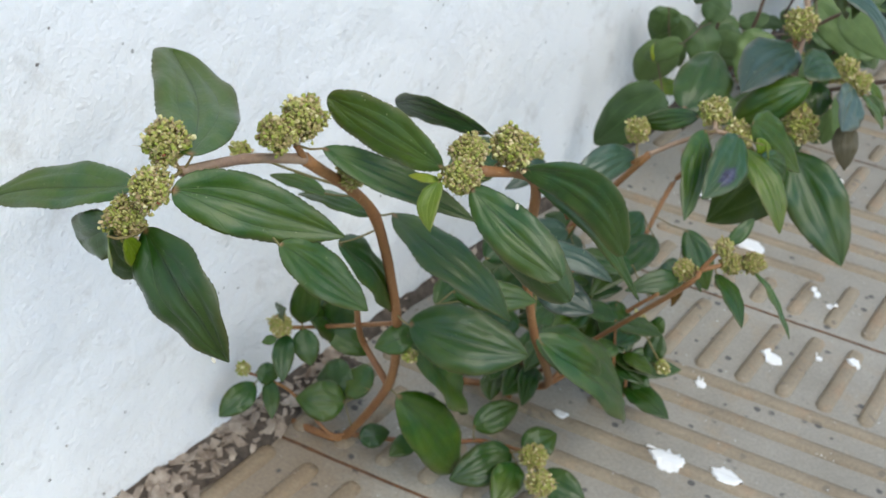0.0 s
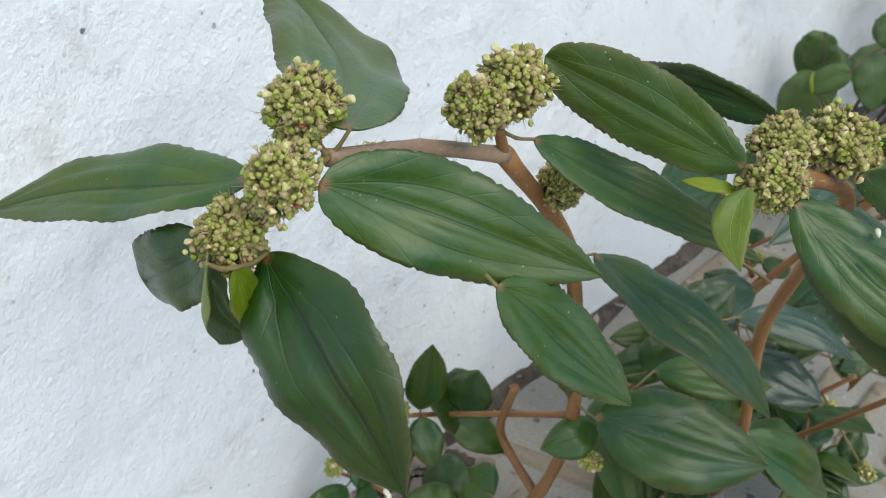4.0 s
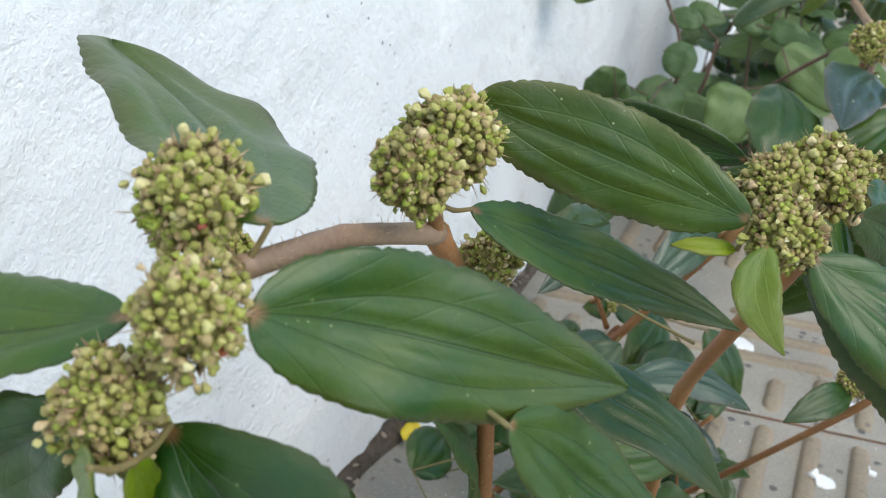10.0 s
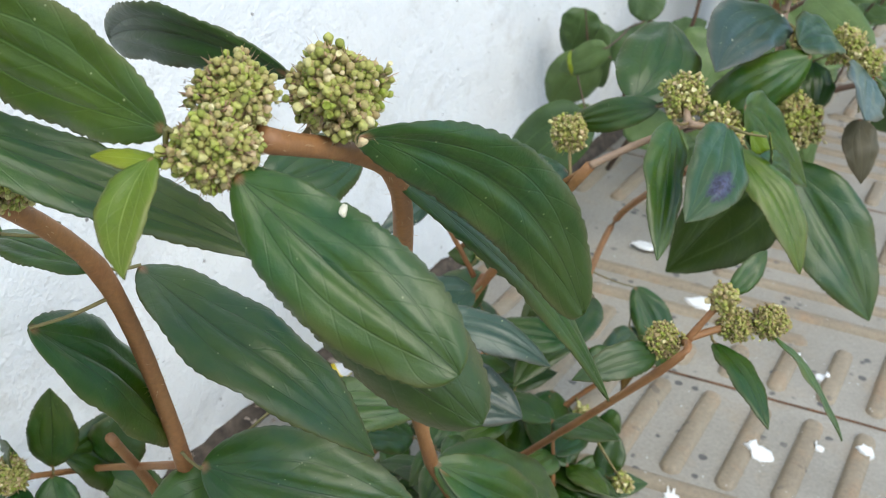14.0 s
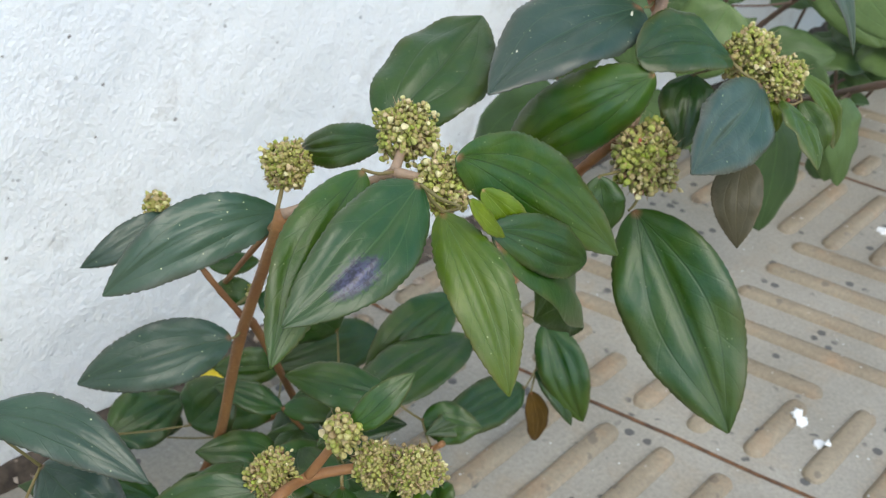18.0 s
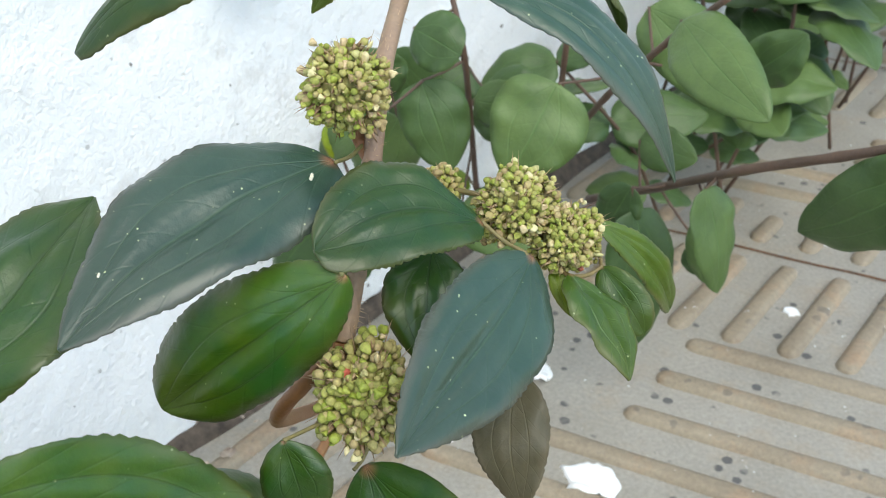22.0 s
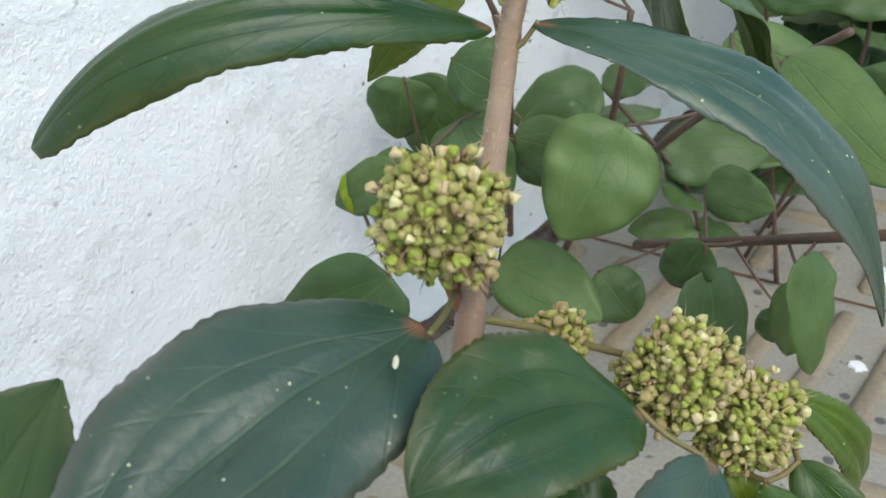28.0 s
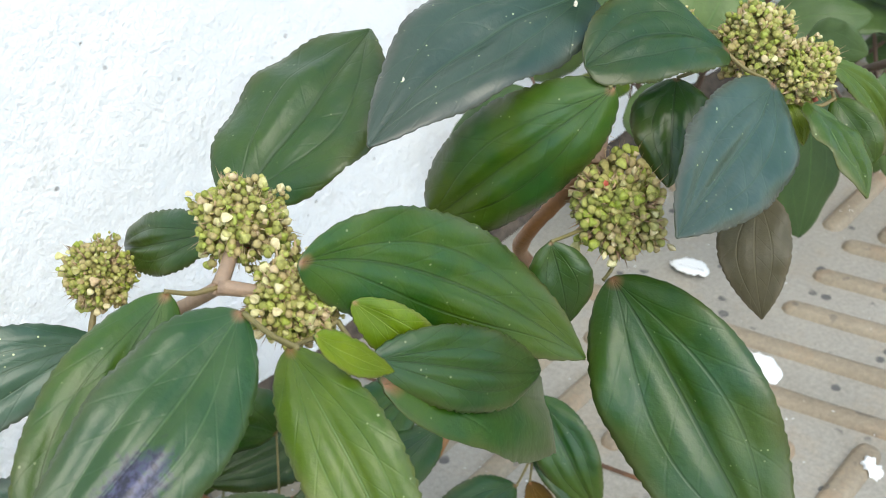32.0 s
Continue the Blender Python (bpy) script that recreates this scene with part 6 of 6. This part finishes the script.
stem(bush, [(0.1252, 0.2675, 0.0606), (0.1226, 0.2638, 0.0611), (0.1200, 0.2600, 0.0623)], 0.00032, 0.00026, dark=1)
stem(bush, [(0.1200, 0.2600, 0.0623), (0.1205, 0.2600, 0.0593), (0.1209, 0.2600, 0.0571)], 0.00032, 0.00026, dark=1)
stem(bush, [(0.0824, 0.2500, 0.0969), (0.0808, 0.2450, 0.0959), (0.0792, 0.2400, 0.0956)], 0.00032, 0.00026, dark=1)
stem(bush, [(0.0849, 0.2500, 0.0865), (0.0829, 0.2450, 0.0853), (0.0810, 0.2400, 0.0848)], 0.00032, 0.00026, dark=1)
stem(bush, [(0.1204, 0.2625, 0.0911), (0.1180, 0.2662, 0.0939), (0.1156, 0.2700, 0.0975)], 0.00032, 0.00026, dark=1)
stem(bush, [(0.1162, 0.2750, 0.0527), (0.1145, 0.2775, 0.0572), (0.1129, 0.2800, 0.0625)], 0.00032, 0.00026, dark=1)
stem(bush, [(0.0811, 0.2600, 0.0723), (0.0794, 0.2650, 0.0711), (0.0777, 0.2700, 0.0707)], 0.00032, 0.00026, dark=1)
stem(bush, [(0.0938, 0.2800, 0.0934), (0.0908, 0.2750, 0.0964), (0.0878, 0.2700, 0.1001)], 0.00032, 0.00026, dark=1)
stem(bush, [(0.0763, 0.2700, 0.0435), (0.0722, 0.2750, 0.0410), (0.0681, 0.2800, 0.0393)], 0.00032, 0.00026, dark=1)
stem(bush, [(0.1224, 0.2700, 0.0580), (0.1277, 0.2700, 0.0520), (0.1330, 0.2700, 0.0469)], 0.00032, 0.00026, dark=1)
stem(bush, [(0.0795, 0.2625, 0.0596), (0.0819, 0.2562, 0.0554), (0.0844, 0.2500, 0.0519)], 0.00032, 0.00026, dark=1)
stem(bush, [(0.0817, 0.2575, 0.0704), (0.0747, 0.2538, 0.0694), (0.0677, 0.2500, 0.0691)], 0.00032, 0.00026, dark=1)
stem(bush, [(0.1068, 0.2825, 0.0448), (0.1018, 0.2762, 0.0427), (0.0967, 0.2700, 0.0413)], 0.00032, 0.00026, dark=1)
stem(bush, [(0.0938, 0.2800, 0.0934), (0.0870, 0.2850, 0.0959), (0.0802, 0.2900, 0.0991)], 0.00032, 0.00026, dark=1)
stem(bush, [(0.1163, 0.2650, 0.0860), (0.1114, 0.2575, 0.0858), (0.1064, 0.2500, 0.0865)], 0.00032, 0.00026, dark=1)
stem(bush, [(0.0677, 0.2500, 0.0691), (0.0655, 0.2500, 0.0762), (0.0634, 0.2500, 0.0841)], 0.00032, 0.00026, dark=1)
stem(bush, [(0.0802, 0.2900, 0.0991), (0.0895, 0.2950, 0.0984), (0.0989, 0.3000, 0.0984)], 0.00032, 0.00026, dark=1)
stem(bush, [(0.0777, 0.2700, 0.0707), (0.0728, 0.2750, 0.0697), (0.0680, 0.2800, 0.0695)], 0.00032, 0.00026, dark=1)
stem(bush, [(0.1183, 0.2638, 0.0885), (0.1270, 0.2719, 0.0856), (0.1356, 0.2800, 0.0835)], 0.00032, 0.00026, dark=1)
stem(bush, [(0.0810, 0.2400, 0.0848), (0.0801, 0.2325, 0.0830), (0.0791, 0.2250, 0.0819)], 0.00032, 0.00026, dark=1)
stem(bush, [(0.0989, 0.3000, 0.0984), (0.1048, 0.3000, 0.0969), (0.1107, 0.3000, 0.0963)], 0.00032, 0.00026, dark=1)
stem(bush, [(0.0634, 0.2500, 0.0841), (0.0597, 0.2563, 0.0803), (0.0561, 0.2627, 0.0772)], 0.00032, 0.00026, dark=1)
stem(bush, [(0.0791, 0.2250, 0.0819), (0.0738, 0.2250, 0.0798), (0.0685, 0.2250, 0.0784)], 0.00032, 0.00026, dark=1)
stem(bush, [(0.0685, 0.2250, 0.0784), (0.0724, 0.2250, 0.0689), (0.0763, 0.2250, 0.0602)], 0.00032, 0.00026, dark=1)
stem(bush, [(0.1107, 0.3000, 0.0963), (0.1122, 0.3100, 0.0981), (0.1137, 0.3200, 0.1007)], 0.00032, 0.00026, dark=1)
leaf(bush, (0.1064, 0.2500, 0.0865), (0.1010, 0.2400, 0.0679), 0.0199, (0.3544, -0.8622, 0.3619), 0.08, 0.00)
leaf(bush, (0.0810, 0.2400, 0.0848), (0.0880, 0.2400, 0.0662), 0.0146, (0.5806, -0.7841, 0.2193), 0.08, 0.00)
leaf(bush, (0.1295, 0.2500, 0.1042), (0.1514, 0.2350, 0.0965), 0.0133, (-0.2210, -0.6794, 0.6997), 0.08, 0.00)
leaf(bush, (0.0791, 0.2250, 0.0819), (0.0654, 0.2250, 0.0710), 0.0089, (-0.0248, -0.9992, 0.0310), 0.08, 0.00)
leaf(bush, (0.1378, 0.2600, 0.0611), (0.1381, 0.2600, 0.0446), 0.0098, (0.2477, -0.9688, 0.0053), 0.08, 0.00)
leaf(bush, (0.0792, 0.2400, 0.0956), (0.0901, 0.2400, 0.0925), 0.0123, (0.1467, -0.8430, 0.5175), 0.08, 0.00)
leaf(bush, (0.1200, 0.2600, 0.0623), (0.1151, 0.2600, 0.0514), 0.0102, (0.0587, -0.9979, -0.0262), 0.08, 0.00)
leaf(bush, (0.1356, 0.2800, 0.0835), (0.1450, 0.2800, 0.0946), 0.0116, (-0.0837, -0.9940, 0.0704), 0.08, 0.00)
leaf(bush, (0.1129, 0.2800, 0.0625), (0.1267, 0.2800, 0.0611), 0.0106, (0.0500, -0.8644, 0.5003), 0.08, 0.00)
leaf(bush, (0.0517, 0.2326, 0.1257), (0.0507, 0.2233, 0.1089), 0.0200, (0.6306, -0.6946, 0.3462), 0.08, 0.00)
leaf(bush, (0.0763, 0.2250, 0.0602), (0.0558, 0.2163, 0.0317), 0.0210, (0.1220, -0.9704, 0.2086), 0.08, 0.00)
leaf(bush, (0.0677, 0.2500, 0.0691), (0.0577, 0.2500, 0.0490), 0.0173, (0.2025, -0.9741, -0.1002), 0.08, 0.00)
leaf(bush, (0.0844, 0.2500, 0.0519), (0.1064, 0.2500, 0.0465), 0.0155, (0.1717, -0.6994, 0.6938), 0.08, 0.00)
leaf(bush, (0.1209, 0.2600, 0.0571), (0.1253, 0.2600, 0.0226), 0.0167, (0.8185, -0.5651, 0.1039), 0.08, 0.00)
leaf(bush, (0.1156, 0.2700, 0.0975), (0.1394, 0.2700, 0.0800), 0.0155, (0.2927, -0.8687, 0.3996), 0.08, 0.00)
leaf(bush, (0.0967, 0.2700, 0.0413), (0.1058, 0.2700, 0.0334), 0.0124, (0.4408, -0.7395, 0.5087), 0.08, 0.00)
leaf(bush, (0.0685, 0.2250, 0.0784), (0.0713, 0.2250, 0.0708), 0.0055, (0.6797, -0.6903, 0.2481), 0.08, 0.00, tone=0.5)
leaf(bush, (0.1330, 0.2700, 0.0469), (0.1333, 0.2700, 0.0387), 0.0073, (0.1792, -0.9838, 0.0063), 0.08, 0.00)
leaf(bush, (0.0680, 0.2800, 0.0695), (0.0595, 0.2711, 0.0589), 0.0148, (0.2990, -0.8369, 0.4584), 0.08, 0.00)
leaf(bush, (0.0681, 0.2800, 0.0393), (0.0587, 0.2624, 0.0383), 0.0096, (0.4431, -0.2855, 0.8498), 0.08, 0.00, tone=0.5)
leaf(bush, (0.0777, 0.2700, 0.0707), (0.0938, 0.2700, 0.0631), 0.0192, (0.1797, -0.9066, 0.3818), 0.08, 0.00)
leaf(bush, (0.0561, 0.2627, 0.0772), (0.0697, 0.2700, 0.0525), 0.0162, (0.4245, -0.9048, -0.0337), 0.08, 0.00)
leaf(bush, (0.0878, 0.2700, 0.1001), (0.0760, 0.2700, 0.1007), 0.0083, (0.0242, -0.8857, 0.4636), 0.08, 0.00)
leaf(bush, (0.0802, 0.2900, 0.0991), (0.0949, 0.2900, 0.0976), 0.0100, (0.0443, -0.8961, 0.4416), 0.08, 0.00)
leaf(bush, (0.0989, 0.3000, 0.0984), (0.1087, 0.3000, 0.0947), 0.0078, (0.1650, -0.8852, 0.4349), 0.08, 0.00)
leaf(bush, (0.1107, 0.3000, 0.0963), (0.1252, 0.3000, 0.0951), 0.0097, (0.0357, -0.9070, 0.4196), 0.08, 0.00)
leaf(bush, (0.1137, 0.3200, 0.1007), (0.1076, 0.3200, 0.0945), 0.0082, (-0.0664, -0.9957, 0.0653), 0.08, 0.00)
leaf(bush, (0.0634, 0.2500, 0.0841), (0.0614, 0.2500, 0.0711), 0.0132, (0.4542, -0.8882, -0.0693), 0.08, 0.00)
leaf(bush, (0.0811, 0.2600, 0.0723), (0.1028, 0.2600, 0.0730), 0.0115, (-0.0138, -0.9042, 0.4269), 0.08, 0.00)
leaf(bush, (0.1384, 0.2500, 0.0727), (0.1441, 0.2500, 0.0504), 0.0110, (0.8788, -0.4212, 0.2244), 0.08, 0.00)
leaf(bush, (0.1800, 0.2330, 0.0960), (0.1570, 0.2480, 0.0705), 0.0150, (0.2000, -0.9000, 0.3500), 0.08, 0.00)

# more of the shrub behind: twigs that carry opposite round leaves
rnd = random.Random(21)
for i in range(26):
    y0 = rnd.uniform(0.33, 0.56)
    x0 = wall_point(y0, 0).x + rnd.uniform(0.014, 0.065)
    foot = Vector((x0, y0, 0.002))
    top = foot + Vector((rnd.uniform(-0.02, 0.05), rnd.uniform(-0.07, 0.03), rnd.uniform(0.05, 0.20)))
    bend = foot.lerp(top, 0.5) + Vector((rnd.uniform(-0.015, 0.015), rnd.uniform(-0.015, 0.015), 0.01))
    if top.x < wall_point(top.y, top.z).x + 0.012:
        top.x = wall_point(top.y, top.z).x + 0.015
    stem(bush, [tuple(foot), tuple(bend), tuple(top)], 0.0006, 0.0004, dark=1)
    for k in range(5):
        s = 0.3 + 0.7 * k / 4
        at = foot.lerp(bend, s * 2) if s < 0.5 else bend.lerp(top, s * 2 - 1)
        turn = k * 1.6 + rnd.uniform(0, 1)
        for side in (0, math.pi):
            d = Vector((math.cos(turn + side), math.sin(turn + side), rnd.uniform(-0.5, 0.4))).normalized()
            size = rnd.uniform(0.012, 0.025)
            tip = at + d * size
            if tip.x < wall_point(tip.y, tip.z).x + 0.004 or tip.y < 0.28 or tip.z < 0.004:
                continue
            nrm = Vector((rnd.uniform(-0.2, 0.6), rnd.uniform(-0.8, 0.0), 1.0))
            leaf(bush, tuple(at), tuple(tip), size * rnd.uniform(0.6, 0.78), tuple(nrm), 0.08, 0.0)

# low growth round the feet of the second spurge
for i in range(9):
    foot = Vector((0.098 + 0.022 * math.cos(i * 2.1), 0.105 + 0.018 * math.sin(i * 2.1), 0.001))
    top = foot + Vector((rnd.uniform(-0.012, 0.012), rnd.uniform(-0.016, 0.006), rnd.uniform(0.018, 0.042)))
    bend = foot.lerp(top, 0.5) + Vector((rnd.uniform(-0.004, 0.004), rnd.uniform(-0.004, 0.004), 0.002))
    stem(spurge_b, [tuple(foot), tuple(bend), tuple(top)], 0.0006, 0.0004)
    for k in range(3):
        at = bend.lerp(top, k / 2)
        for side in (0, math.pi):
            turn = k * 1.5 + i + side
            d = Vector((math.cos(turn), math.sin(turn), rnd.uniform(-0.3, 0.3))).normalized()
            size = rnd.uniform(0.010, 0.019)
            if (at + d * size).z > 0.005:
                leaf(spurge_b, tuple(at), tuple(at + d * size), size * rnd.uniform(0.42, 0.55), (rnd.uniform(0, 0.5), rnd.uniform(-0.6, 0), 1.0), 0.1, 0.0)
